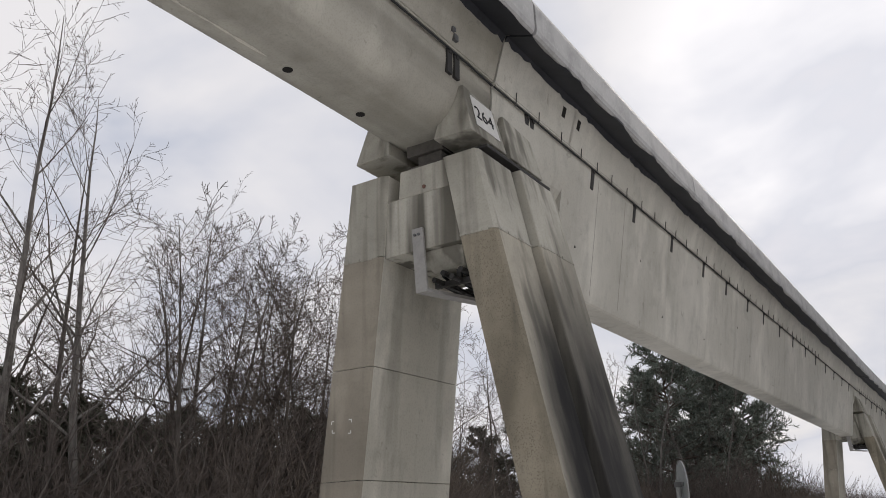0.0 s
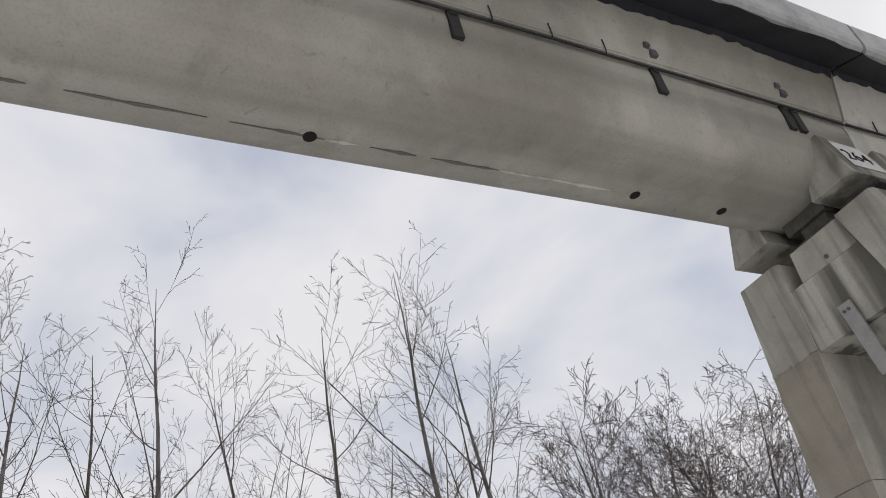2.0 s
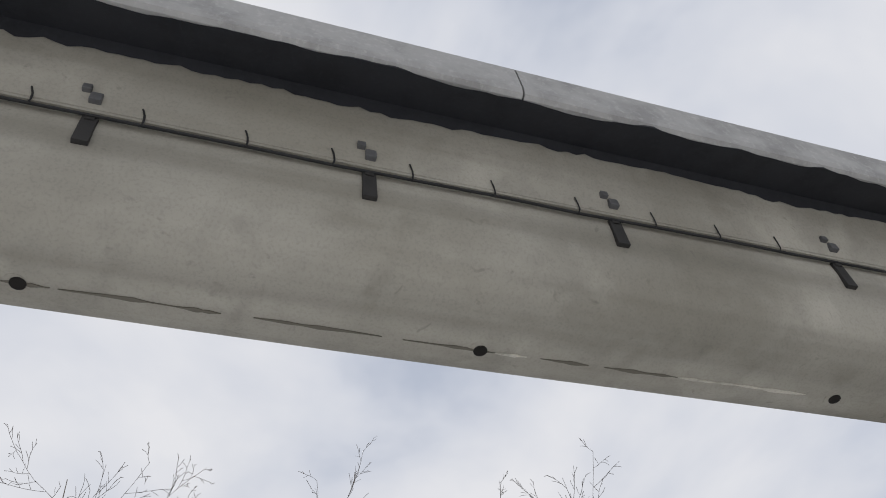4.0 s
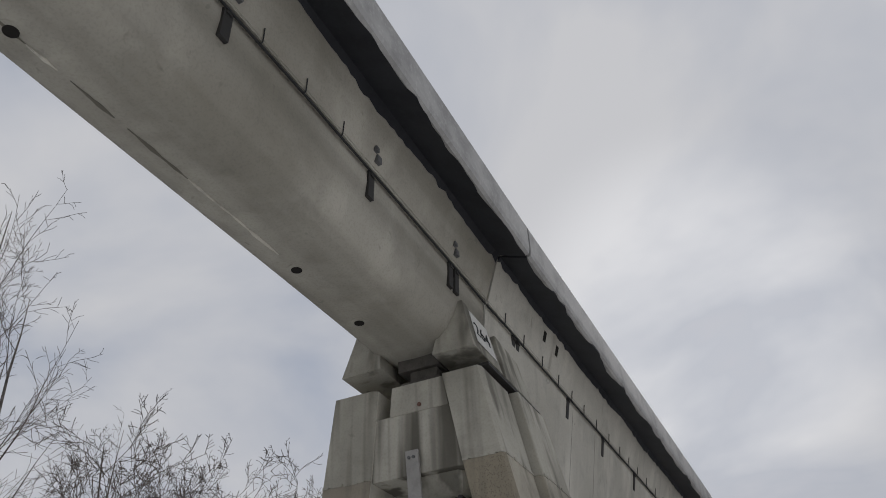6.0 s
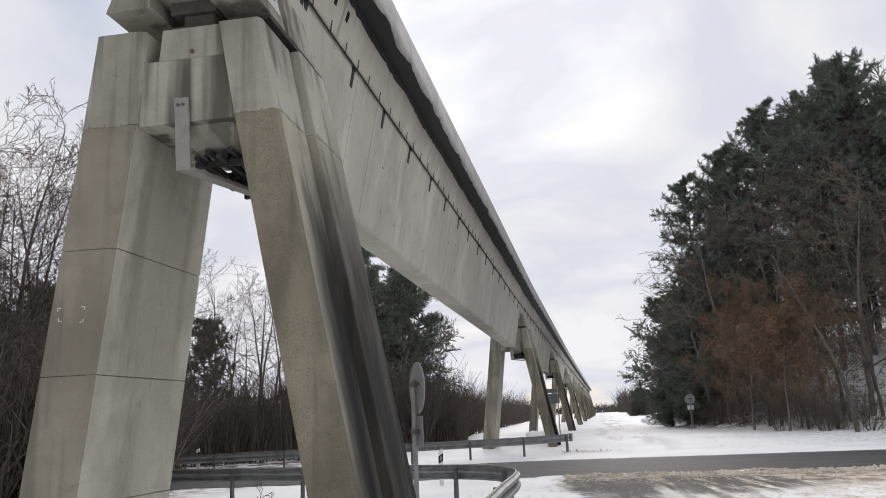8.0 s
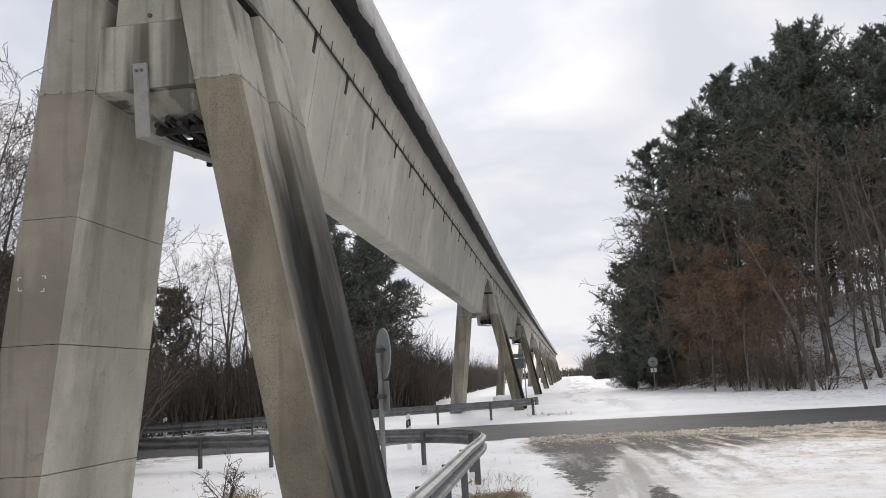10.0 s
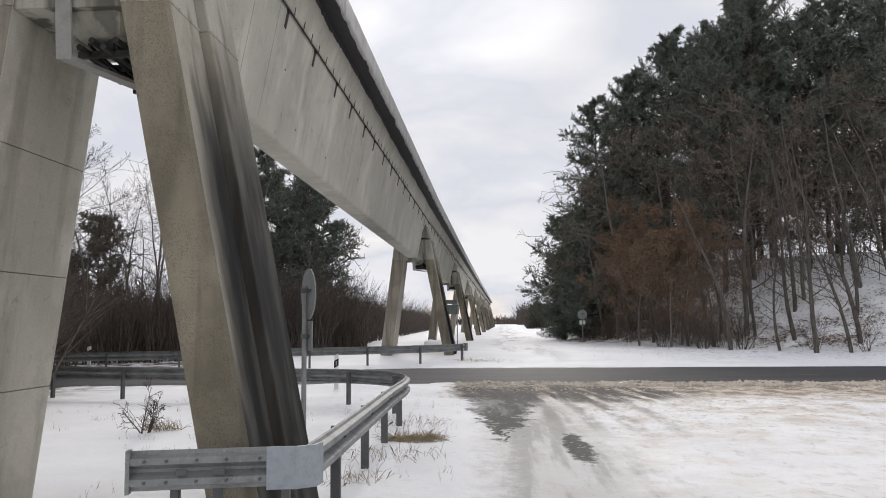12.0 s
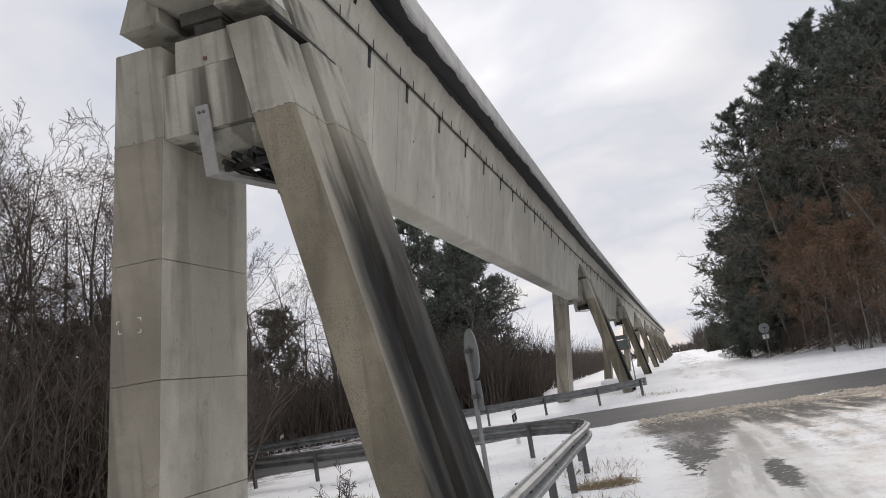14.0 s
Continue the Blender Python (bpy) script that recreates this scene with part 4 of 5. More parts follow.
def guard_rail(path, flip, label, spacing=2.0, start=0.3):
    """A corrugated steel beam on posts along a path of beam-centre points."""
    g = empty("guard_rail", Matrix.Identity(4), label, "guard rail", "guard rails at the crossing")
    prof = [(-a if flip else a, b) for a, b in WAVE]
    # overlapping beam lengths
    acc, run = [0.0], 0.0
    for a, b in zip(path, path[1:]):
        run += (b - a).length
        acc.append(run)
    first = 0
    for k in range(1, len(path)):
        if acc[k] - acc[first] > 4.0 or k == len(path) - 1:
            if k > first:
                part("beam", sweep(prof, path[first:k + 1]), M_STEEL, g)
            first = k
    d = start
    while d < run:
        k = max(i for i in range(len(path)) if acc[i] <= d)
        k = min(k, len(path) - 2)
        p = path[k].lerp(path[k + 1], (d - acc[k]) / max(1e-6, acc[k + 1] - acc[k]))
        t = (path[k + 1] - path[k]).normalized()
        s = t.cross(Vector((0, 0, 1))) * (1 if flip else -1)
        c = p + s * 0.075
        zb = ground_z(c.x, c.y) - 0.3
        w = Vector((t.x, t.y, 0)) * 0.03
        h = Vector((s.x, s.y, 0)) * 0.05
        ring = [c - w - h, c + w - h, c + w + h, c - w + h]
        if flip:
            ring = ring[::-1]
        bm = hexa([(q.x, q.y, zb) for q in ring] + [(q.x, q.y, p.z + 0.10) for q in ring], 0.006)
        bmesh.ops.recalc_face_normals(bm, faces=bm.faces)
        part("post", bm, M_POST, g)
        part("bolt", cyl(p - s * 0.03, p - s * 0.0, 0.016, 8), M_POST, g)
        d += spacing
    return g


TOPC = 0.665
near_path = [Vector(p) for p in ((2.88, -0.10, TOPC), (2.885, 1.0, TOPC), (2.88, 2.4, TOPC), (2.87, 4.0, TOPC), (2.86, 5.6, TOPC))]
near_path = near_path[:-1] + bezier_path([(2.86, 5.6, TOPC), (2.86, 7.6, TOPC - 0.01), (2.70, 9.0, TOPC - 0.02), (2.05, 10.4, TOPC - 0.03), (0.6, 11.3, TOPC - 0.04), (-3.0, 12.2, TOPC - 0.05),
                                          (-8.0, 13.2, TOPC - 0.03), (-16.0, 14.2, TOPC), (-30.0, 13.0, TOPC)], 8)
rail_near = guard_rail(near_path, False, "weathered galvanised guard rail curving round the pier to the road", 2.0, start=1.6)
# the short end piece across the front of the pier leg, with a folded corner cap
end_path = [Vector((1.56, -0.46, TOPC)), Vector((2.0, -0.36, TOPC)), Vector((2.62, -0.22, TOPC))]
rail_end = empty("guard_rail", Matrix.Identity(4), "short galvanised guard rail end with bolted flat terminal in snow", "guard rail", "guard rails at the crossing")
part("beam", sweep([(a, b) for a, b in WAVE], end_path), M_STEEL, rail_end)
part("terminal", sweep([(0.088, 0.165), (0.088, -0.165), (-0.012, -0.165), (-0.012, 0.165)], [(1.545, -0.463, TOPC), (1.575, -0.456, TOPC)]), M_STEEL, rail_end, "folded end plate")
part("corner_cap", sweep([(0.092, 0.165), (0.098, 0.0), (0.092, -0.165), (0.075, -0.168), (0.08, 0.0), (0.075, 0.168)],
                         [(2.58, -0.235, TOPC), (2.66, -0.215, TOPC), (2.80, -0.20, TOPC), (2.885, -0.14, TOPC), (2.90, -0.02, TOPC)]), M_STEEL_NEW, rail_end, "bright newer galvanised corner cap")
for x, y in ((1.86, -0.31), (2.18, -0.235), (2.70, -0.12)):
    part("post", box(x - 0.035, x + 0.035, y, y + 0.06, -0.3, 0.60, 0.006), M_POST, rail_end)
for x, y in ((1.70, -0.52), (1.86, -0.485), (2.08, -0.435), (2.30, -0.385), (2.55, -0.335)):
    for z in (TOPC - 0.08, TOPC + 0.08):
        part("bolt", cyl((x, y + 0.02, z), (x, y - 0.004, z), 0.013, 8), M_POST, rail_end)
part("slot_plate", box(1.93, 2.02, -0.475, -0.452, TOPC - 0.03, TOPC + 0.015, 0.004), M_POST, rail_end)
part("slot_plate", box(2.20, 2.30, -0.42, -0.395, TOPC - 0.03, TOPC + 0.015, 0.004), M_POST, rail_end)

z3 = 0.70
far_path = bezier_path([(3.35, 28.6, z3 + 0.02), (2.2, 27.2, z3), (0.0, 25.6, z3), (-4.0, 23.2, z3), (-9.0, 20.6, z3), (-18.0, 17.6, z3), (-32.0, 14.0, z3)], 6)
rail_far = guard_rail(far_path, False, "galvanised guard rail on the far side of the road", 2.4)
part("end_cap", sweep([(0.09, 0.165), (0.09, -0.165), (-0.03, -0.165), (-0.03, 0.165)], [(3.34, 28.56, z3 + 0.02), (3.40, 28.66, z3 + 0.02)]), M_STEEL, rail_far)


# ---- signs and small roadside things ----
def disc(r, thick, m, n=40):
    bm = bmesh.new()
    bmesh.ops.create_cone(bm, cap_ends=True, segments=n, radius1=r, radius2=r, depth=thick, matrix=m)
    return bm


def round_sign(x, y, z, turn, with_plate=True, r=0.315, label="grey back of a round traffic sign on a steel pole"):
    g = empty("traffic_sign", pose(x, y, 0, 0, 0, turn), label, "sign")
    zb = ground_z(x, y) - 0.3
    part("pole", cyl((0, 0, zb), (0, 0, z + 0.1), 0.032, 14), M_STEEL, g)
    disc_part = part("disc", disc(r, 0.006, pose(0, -0.05, z, 90)), M_SIGNBACK, g, "grey sign back")
    part("rim", joined(*[cyl((r * math.cos(a * math.pi / 12), -0.05, z + r * math.sin(a * math.pi / 12)),
                             (r * math.cos((a + 1) * math.pi / 12), -0.05, z + r * math.sin((a + 1) * math.pi / 12)), 0.012, 6) for a in range(24)]), M_STEEL, disc_part)
    part("clamp", joined(box(-0.14, 0.14, -0.045, -0.03, z + 0.02, z + 0.06, 0.004), box(-0.05, 0.05, -0.04, 0.04, z + 0.01, z + 0.07, 0.006)), M_POST, g)
    if with_plate:
        plate_part = part("plate", box(-0.21, 0.21, -0.052, -0.044, z - r - 0.40, z - r - 0.03, 0.003), M_SIGNBACK, g, "grey back of a small plate")
        part("clamp", joined(box(-0.12, 0.12, -0.044, -0.03, z - r - 0.24, z - r - 0.2, 0.004), box(-0.05, 0.05, -0.04, 0.04, z - r - 0.25, z - r - 0.19, 0.006)), M_POST, g)
        part("sticker", box(0.08, 0.17, -0.0435, -0.0425, z - r - 0.36, z - r - 0.28), M_WHITE, plate_part)
    return g


round_sign(2.04, 3.39, 2.17, 118)
far_sign = round_sign(10.75, 48.0, 2.25, 183, False, 0.32, "round white traffic sign with a red rim at the wood's edge")
part("face", disc(0.245, 0.004, pose(0, -0.0585, 2.25, 90)), M_WHITE, far_sign, "white sign face")
part("ring", disc(0.315, 0.003, pose(0, -0.0550, 2.25, 90)), M_RED, far_sign, "red ring")
part("plate", box(-0.2, 0.2, -0.056, -0.046, 1.58, 1.85, 0.004), M_WHITE, far_sign)


def delineator(x, y):
    g = empty("delineator_post", pose(x, y, ground_z(x, y) - 0.05), "white plastic roadside post with a slanted black band", "post", "roadside posts")
    part("body", hexa([(-0.06, -0.05, -0.2), (0.06, -0.05, -0.2), (0.04, 0.05, -0.2), (-0.04, 0.05, -0.2),
                       (-0.06, -0.05, 0.98), (0.06, -0.05, 1.02), (0.04, 0.05, 1.02), (-0.04, 0.05, 0.98)], 0.008), M_WHITE, g)
    band_part = part("band", hexa([(-0.064, -0.054, 0.62), (0.064, -0.054, 0.70), (0.043, 0.054, 0.70), (-0.043, 0.054, 0.62),
                       (-0.064, -0.054, 0.82), (0.064, -0.054, 0.90), (0.043, 0.054, 0.90), (-0.043, 0.054, 0.82)]), M_BLACK, g)
    part("reflector", box(-0.02, 0.02, -0.058, -0.053, 0.70, 0.82, 0.002), M_STEEL, band_part)


delineator(0.15, 15.6)
delineator(-9.6, 20.9)

priority = empty("priority_sign", pose(-2.95, 13.6, -0.42, 0, 0, 160), "yellow and white diamond road sign on a pole", "sign")
part("pole", cyl((0, 0, -0.3), (0, 0, 2.2), 0.03, 12), M_STEEL, priority)
part("panel", hexa([(-0.3, -0.05, 2.2), (0, -0.05, 1.9), (0.001, -0.04, 1.9), (-0.3, -0.04, 2.2), (0, -0.05, 2.5), (0.3, -0.05, 2.2), (0.3, -0.04, 2.2), (0, -0.04, 2.5)]), M_YELLOW, priority)

info = empty("warning_board", pose(2.05, 44.0, 0, 0, 0, 175), "green-grey board on two posts beside the far piers", "sign")
part("board", box(-0.5, 0.5, -0.04, 0.0, 2.3, 2.9, 0.01), M_GREEN, info)
part("top_board", box(-0.4, 0.4, -0.05, -0.01, 2.95, 3.2, 0.01), M_GREEN, info)
for x in (-0.4, 0.4):
    part("post", cyl((x, 0.02, 0), (x, 0.02, 3.35), 0.035, 10), M_STEEL, info)


# ---- plants ----
def tubes(segs, thin=3):
    """One mesh from many tapering pieces (start, end, radius, radius)."""
    verts, faces = [], []
    for p0, p1, r0, r1 in segs:
        n = 7 if r0 > 0.06 else (5 if r0 > 0.02 else thin)
        t = (p1 - p0).normalized()
        a = t.orthogonal().normalized()
        b = t.cross(a)
        base = len(verts)
        for p, r in ((p0, r0), (p1, r1)):
            for k in range(n):
                w = 2 * math.pi * k / n
                verts.append(p + a * (r * math.cos(w)) + b * (r * math.sin(w)))
        for k in range(n):
            faces.append((base + k, base + (k + 1) % n, base + n + (k + 1) % n, base + n + k))
    me = bpy.data.meshes.new("wood")
    me.from_pydata(verts, [], faces)
    me.polygons.foreach_set("use_smooth", [True] * len(faces))
    return me


def rnd_dir(rng):
    return Vector((rng.gauss(0, 1), rng.gauss(0, 1), rng.gauss(0, 1))).normalized()


def branch(rng, segs, p, d, length, r, level, spec):
    n = spec["cuts"][level]
    step = length / n
    pts = [p.copy()]
    rad = [r]
    for k in range(n):
        d = (d + rnd_dir(rng) * spec["wobble"][level] + Vector((0, 0, spec["rise"][level]))).normalized()
        q = p + d * step
        r1 = max(r * (1 - (k + 1) / n * spec["taper"]), spec["min_r"])
        segs.append((p, q, rad[-1], r1))
        p = q
        pts.append(p)
        rad.append(r1)
    if level + 1 >= len(spec["cuts"]):
        return
    count = spec["kids"][level]
    for k in range(count):
        u = spec["from"][level] + (1 - spec["from"][level]) * (k + rng.random()) / count
        i = min(int(u * n), n - 1)
        f = u * n - i
        b = pts[i].lerp(pts[i + 1], f)
        br = rad[i] + (rad[i + 1] - rad[i]) * f
        axis = (pts[i + 1] - pts[i]).normalized()
        side = axis.cross(rnd_dir(rng)).normalized()
        ang = radians(spec["angle"][level] + rng.uniform(-12, 12))
        nd = axis * math.cos(ang) + side * math.sin(ang)
        ln = length * spec["ratio"][level] * (1.15 - 0.75 * u) * rng.uniform(0.7, 1.25)
        branch(rng, segs, b, nd, ln, max(br * spec["thin"][level], spec["min_r"]), level + 1, spec)


ASPEN = dict(cuts=(12, 7, 4, 3), wobble=(0.06, 0.12, 0.20, 0.28), rise=(0.02, 0.075, 0.03, 0.015), taper=0.93, min_r=0.0042,
             kids=(13, 7, 4), **{"from": (0.26, 0.2, 0.2)}, angle=(48, 42, 40), ratio=(0.40, 0.44, 0.42), thin=(0.46, 0.5, 0.6))
ALDER = dict(cuts=(9, 7, 4, 3), wobble=(0.10, 0.20, 0.28, 0.34), rise=(0.01, 0.035, 0.01, 0.0), taper=0.9, min_r=0.005,
             kids=(19, 9, 5), **{"from": (0.10, 0.15, 0.15)}, angle=(56, 50, 46), ratio=(0.50, 0.46, 0.5), thin=(0.5, 0.5, 0.6))
POLE = dict(cuts=(10, 5, 3), wobble=(0.10, 0.18, 0.26), rise=(0.03, 0.05, 0.02), taper=0.85, min_r=0.007,
            kids=(24, 6), **{"from": (0.22, 0.2)}, angle=(58, 48), ratio=(0.24, 0.5), thin=(0.34, 0.5))
OAK = dict(cuts=(9, 7, 5, 3), wobble=(0.10, 0.18, 0.26, 0.34), rise=(0.02, 0.02, 0.0, -0.01), taper=0.9, min_r=0.0105,
           kids=(20, 9, 4), **{"from": (0.18, 0.2, 0.2)}, angle=(66, 52, 48), ratio=(0.44, 0.46, 0.5), thin=(0.42, 0.5, 0.6))
BRUSH = dict(cuts=(5, 4, 3), wobble=(0.18, 0.26, 0.3), rise=(0.03, 0.02, 0.0), taper=0.85, min_r=0.004,
             kids=(9, 5), **{"from": (0.15, 0.2)}, angle=(42, 46), ratio=(0.5, 0.5), thin=(0.5, 0.55))


def bare_tree(seed, height, spec, bark_mat, label, radius=None, twig_mat=None):
    rng = random.Random(seed)
    segs = []
    r = radius or height * 0.0095
    branch(rng, segs, Vector((0, 0, -0.3)), Vector((rng.gauss(0, 0.03), rng.gauss(0, 0.03), 1)).normalized(), height, r, 0, spec)
    n0 = spec["cuts"][0]
    g = empty("bare_tree", Matrix.Identity(4), label, "tree", "bare trees along the guideway")
    twigs = [s for s in segs[n0:] if s[2] <= 0.018]
    part("trunk", tubes(segs[:n0] + [s for s in segs[n0:] if s[2] > 0.018]), bark_mat, g)
    part("crown", tubes(twigs), twig_mat or M_TWIG, g, "leafless twigs")
    return g


def shrub(seed, height, stems, label, name="shrub"):
    rng = random.Random(seed)
    segs = []
    for k in range(stems):
        a = rng.uniform(0, 2 * math.pi)
        lean = rng.uniform(0.1, 0.75)
        p = Vector((math.cos(a) * 0.35 * rng.random() * height * 0.3, math.sin(a) * 0.35 * rng.random() * height * 0.3, -0.1))
        branch(rng, segs, p, Vector((math.cos(a) * lean, math.sin(a) * lean, 1)).normalized(), height * rng.uniform(0.6, 1.05), 0.012 + 0.004 * height, 0, BRUSH)
    g = empty(name, Matrix.Identity(4), label, "shrub", "shrubs at the wood's edge")
    part("stem", tubes([s for s in segs if s[2] > 0.012]), M_BARK_DARK, g)
    part("crown", tubes([s for s in segs if s[2] <= 0.012]), M_TWIG, g)
    return g


def leaves(points, rng, size, count):
    """Withered leaves: small folded quads that hang about each twig's end."""
    verts, faces = [], []
    for p in points:
        for _ in range(count):
            d = (rnd_dir(rng) + Vector((0, 0, -0.4))).normalized()
            ln = size * rng.uniform(0.6, 1.2)
            w = d.cross(rnd_dir(rng)).normalized() * (ln * 0.3)
            o = p + rnd_dir(rng) * size * 1.6
            n = len(verts)
            verts += [o, o + d * ln * 0.5 + w, o + d * ln, o + d * ln * 0.5 - w]
            faces.append((n, n + 1, n + 2, n + 3))
    me = bpy.data.meshes.new("foliage")
    me.from_pydata(verts, [], faces)
    return me


def needles(twigs, rng, size, count, width):
    """Bottle-brush shoots: narrow blades that fan forward along each twig."""
    verts, faces = [], []
    for a, b in twigs:
        axis = (b - a).normalized()
        for k in range(count):
            u = (k + rng.random()) / count
            d = (axis * 0.75 + rnd_dir(rng) * 0.85 + Vector((0, 0, 0.22))).normalized()
            ln = size * rng.uniform(0.55, 1.15)
            w = d.cross(rnd_dir(rng)).normalized() * (ln * width)
            o = a.lerp(b, 0.15 + 0.9 * u)
            n = len(verts)
            verts += [o - w, o + w, o + d * ln]
            faces.append((n, n + 1, n + 2))
    me = bpy.data.meshes.new("foliage")
    me.from_pydata(verts, [], faces)
    return me


def pine(seed, height, base, width, label, needle, density=1.0, name="pine_tree", shape=1.0, blades=20, size=0.34, blade=0.10):
    """Scots pine or spruce: straight stem, tiers of limbs that fork into needled shoots."""
    rng = random.Random(seed)
    trunk, limbs, twigs = [], [], []
    p, r = Vector((0, 0, -0.3)), height * 0.011
    n = 12
    axis = [p]
    for k in range(n):
        q = Vector((rng.gauss(0, 0.06), rng.gauss(0, 0.06), (k + 1) / n * height))
        trunk.append((p, q, r * (1 - k / n * 0.9), r * (1 - (k + 1) / n * 0.9)))
        p = q
        axis.append(q)
    count = int(64 * density)
    for k in range(count):
        u = base + (1 - base) * (k + rng.random()) / count
        i = min(int(u * n), n - 1)
        o = axis[i].lerp(axis[i + 1], u * n - i)
        v = (u - base) / (1 - base)
        reach = width * (0.22 + 0.95 * (1 - v) ** (0.75 * shape) * (0.55 + 0.45 * min(1, v * 4))) * rng.uniform(0.5, 1.3)
        a = rng.uniform(0, 2 * math.pi)
        d = Vector((math.cos(a), math.sin(a), -0.05 + 0.55 * v)).normalized()
        q = o
        cuts = 4
        for c in range(cuts):
            d = (d + rnd_dir(rng) * 0.18 + Vector((0, 0, 0.07))).normalized()
            e = q + d * reach / cuts
            limbs.append((q, e, 0.035 * (1 - c / cuts) + 0.008, 0.035 * (1 - (c + 1) / cuts) + 0.006))
            if c >= 1:
                for _ in range(6 + c):
                    w = (d * 0.7 + rnd_dir(rng) * 0.95 + Vector((0, 0, 0.12))).normalized()
                    f = q.lerp(e, rng.uniform(0.0, 1.0))
                    t = f + w * min(1.1, reach * rng.uniform(0.14, 0.42))
                    limbs.append((f, t, 0.011, 0.006))
                    twigs.append((f, t))
            q = e
        twigs.append((q, q + d * 0.3))
    top = axis[-1]
    for _ in range(7):
        twigs.append((top - Vector((0, 0, rng.uniform(0.1, 0.9))), top + Vector((rng.gauss(0, 0.25), rng.gauss(0, 0.25), rng.uniform(-0.2, 0.4)))))
    g = empty(name, Matrix.Identity(4), label, "tree", "evergreens at the crossing")
    part("trunk", tubes(trunk + limbs), M_BARK_RED, g)
    part("crown", needles(twigs, rng, size, blades, blade), needle, g, "dense dark green needles")
    return g


def leafed_tree(seed, height, label):
    """A young beech that has kept its withered leaves."""
    rng = random.Random(seed)
    segs = []
    branch(rng, segs, Vector((0, 0, -0.3)), Vector((0, 0, 1)), height, height * 0.010, 0, ALDER)
    n0 = ALDER["cuts"][0]
    g = empty("beech_tree", Matrix.Identity(4), label, "tree", "trees on the bank")
    part("trunk", tubes(segs), M_BARK, g)
    ends = [s[1] for s in segs[n0:] if s[2] < 0.02]
    rng.shuffle(ends)
    part("crown", leaves(ends[:2600], rng, 0.14, 3), M_LEAF, g, "withered brown leaves")
    return g


def spread(proto, spots, seed, lo=0.85, hi=1.15, sink=0.05):
    """The first stands at the first spot; copies at the others, turned and scaled."""
    rng = random.Random(seed)
    for k, (x, y) in enumerate(spots):
        s = rng.uniform(lo, hi)
        m = pose(x, y, ground_z(x, y) - sink, rng.uniform(-2, 2), rng.uniform(-2, 2), rng.uniform(0, 360))
        ob = proto if k == 0 else copy_thing(proto, m)
        ob.matrix_world = m @ Matrix.Scale(s, 4)


def polar(az, dist):
    """A spot by its bearing left of the line and distance from the forecourt."""
    return (4.3 - math.sin(radians(az)) * dist, -6.7 + math.cos(radians(az)) * dist)


# tall slender trees behind the shallow span
spread(bare_tree(11, 12.4, ASPEN, M_BARK, "tall slender leafless aspen with pale grey bark"), [polar(59.6, 14.0), polar(79, 14.0), polar(97, 12.6), polar(49, 25), polar(34.5, 30)], 1, 0.92, 1.0)
spread(bare_tree(12, 10.6, ASPEN, M_BARK, "slender leafless tree with forked grey stem"), [polar(53.5, 14.8), polar(72, 15.6), polar(87, 12.6), polar(63.5, 18), polar(43, 27), polar(106, 17), polar(23, 46)], 2, 0.9, 1.05)
spread(bare_tree(13, 11.2, ASPEN, M_BARK_DARK, "slender leafless tree with thin dark limbs"), [polar(56.8, 16.2), polar(66.5, 14.2), polar(83.5, 13.0), polar(92, 13.4), polar(76, 20), polar(38, 33), polar(25.5, 50), polar(112, 19)], 3, 0.85, 1.05)
spread(bare_tree(14, 8.6, ALDER, M_BARK_DARK, "bushy leafless tree with dense dark branches"),
       [polar(45.5, 17.0), polar(41.5, 20), polar(50.0, 19.0), polar(37.5, 22.5), polar(61, 21), polar(70, 22), polar(86, 22), polar(97, 21), polar(32.5, 27), polar(28, 36), polar(22.6, 40),
        polar(38, 19.5), polar(40.5, 18.8), polar(43.8, 18.2), polar(46.5, 18.6), polar(49, 17.6), polar(44.6, 22), polar(40, 23), polar(36.5, 21)], 4, 0.9, 1.15)
spread(bare_tree(15, 7.4, ALDER, M_BARK_DARK, "low leafless tree with tangled branches"),
       [polar(47.5, 15.0), polar(42.5, 16.8), polar(39.2, 18.5), polar(55, 19), polar(35.5, 24), polar(66, 19), polar(75, 18), polar(91, 19), polar(104, 20), polar(30, 31), polar(25, 42)], 5, 0.85, 1.15)
# brush and small evergreens that darken the wood's edge
spread(shrub(21, 3.6, 14, "tangled leafless brush in front of the wood"),
       [polar(58, 12.5), polar(52, 12.8), polar(47, 13.2), polar(42.5, 14.5), polar(39, 16.5), polar(62, 13), polar(36.5, 19), polar(34, 23), polar(31, 27), polar(55, 16.5), polar(48.5, 17), polar(28, 33), polar(25.5, 38), polar(60, 17),
        polar(44.5, 20), polar(40.5, 24), polar(22.5, 42), polar(37, 27)], 6, 0.9, 1.3)
spread(pine(31, 5.6, 0.06, 1.9, "low dense dark spruce in the brush", M_NEEDLE_DARK, 0.8, "spruce_tree", 1.0, 10, 0.26, 0.12),
       [polar(56.2, 18.2), polar(52.0, 20.6), polar(63, 18), polar(46, 24.5), polar(40, 29), polar(59.5, 17.4), polar(66.5, 17.6), polar(61.2, 20.5), polar(54, 17.5), polar(70, 19)], 7, 0.68, 0.88)
spread(pine(34, 6.6, 0.03, 2.6, "dark broad evergreen deep in the wood", M_NEEDLE_DARK, 0.75, "spruce_tree", 1.0, 8, 0.36, 0.14),
       [polar(a, d) for a, d in ((35.8, 29), (38.4, 27.5), (41.2, 29), (44, 27), (46.8, 28.5), (49.6, 27.5), (53, 27), (57, 26.5), (61, 26), (65, 26.5), (69.5, 26))], 20, 0.75, 0.95)
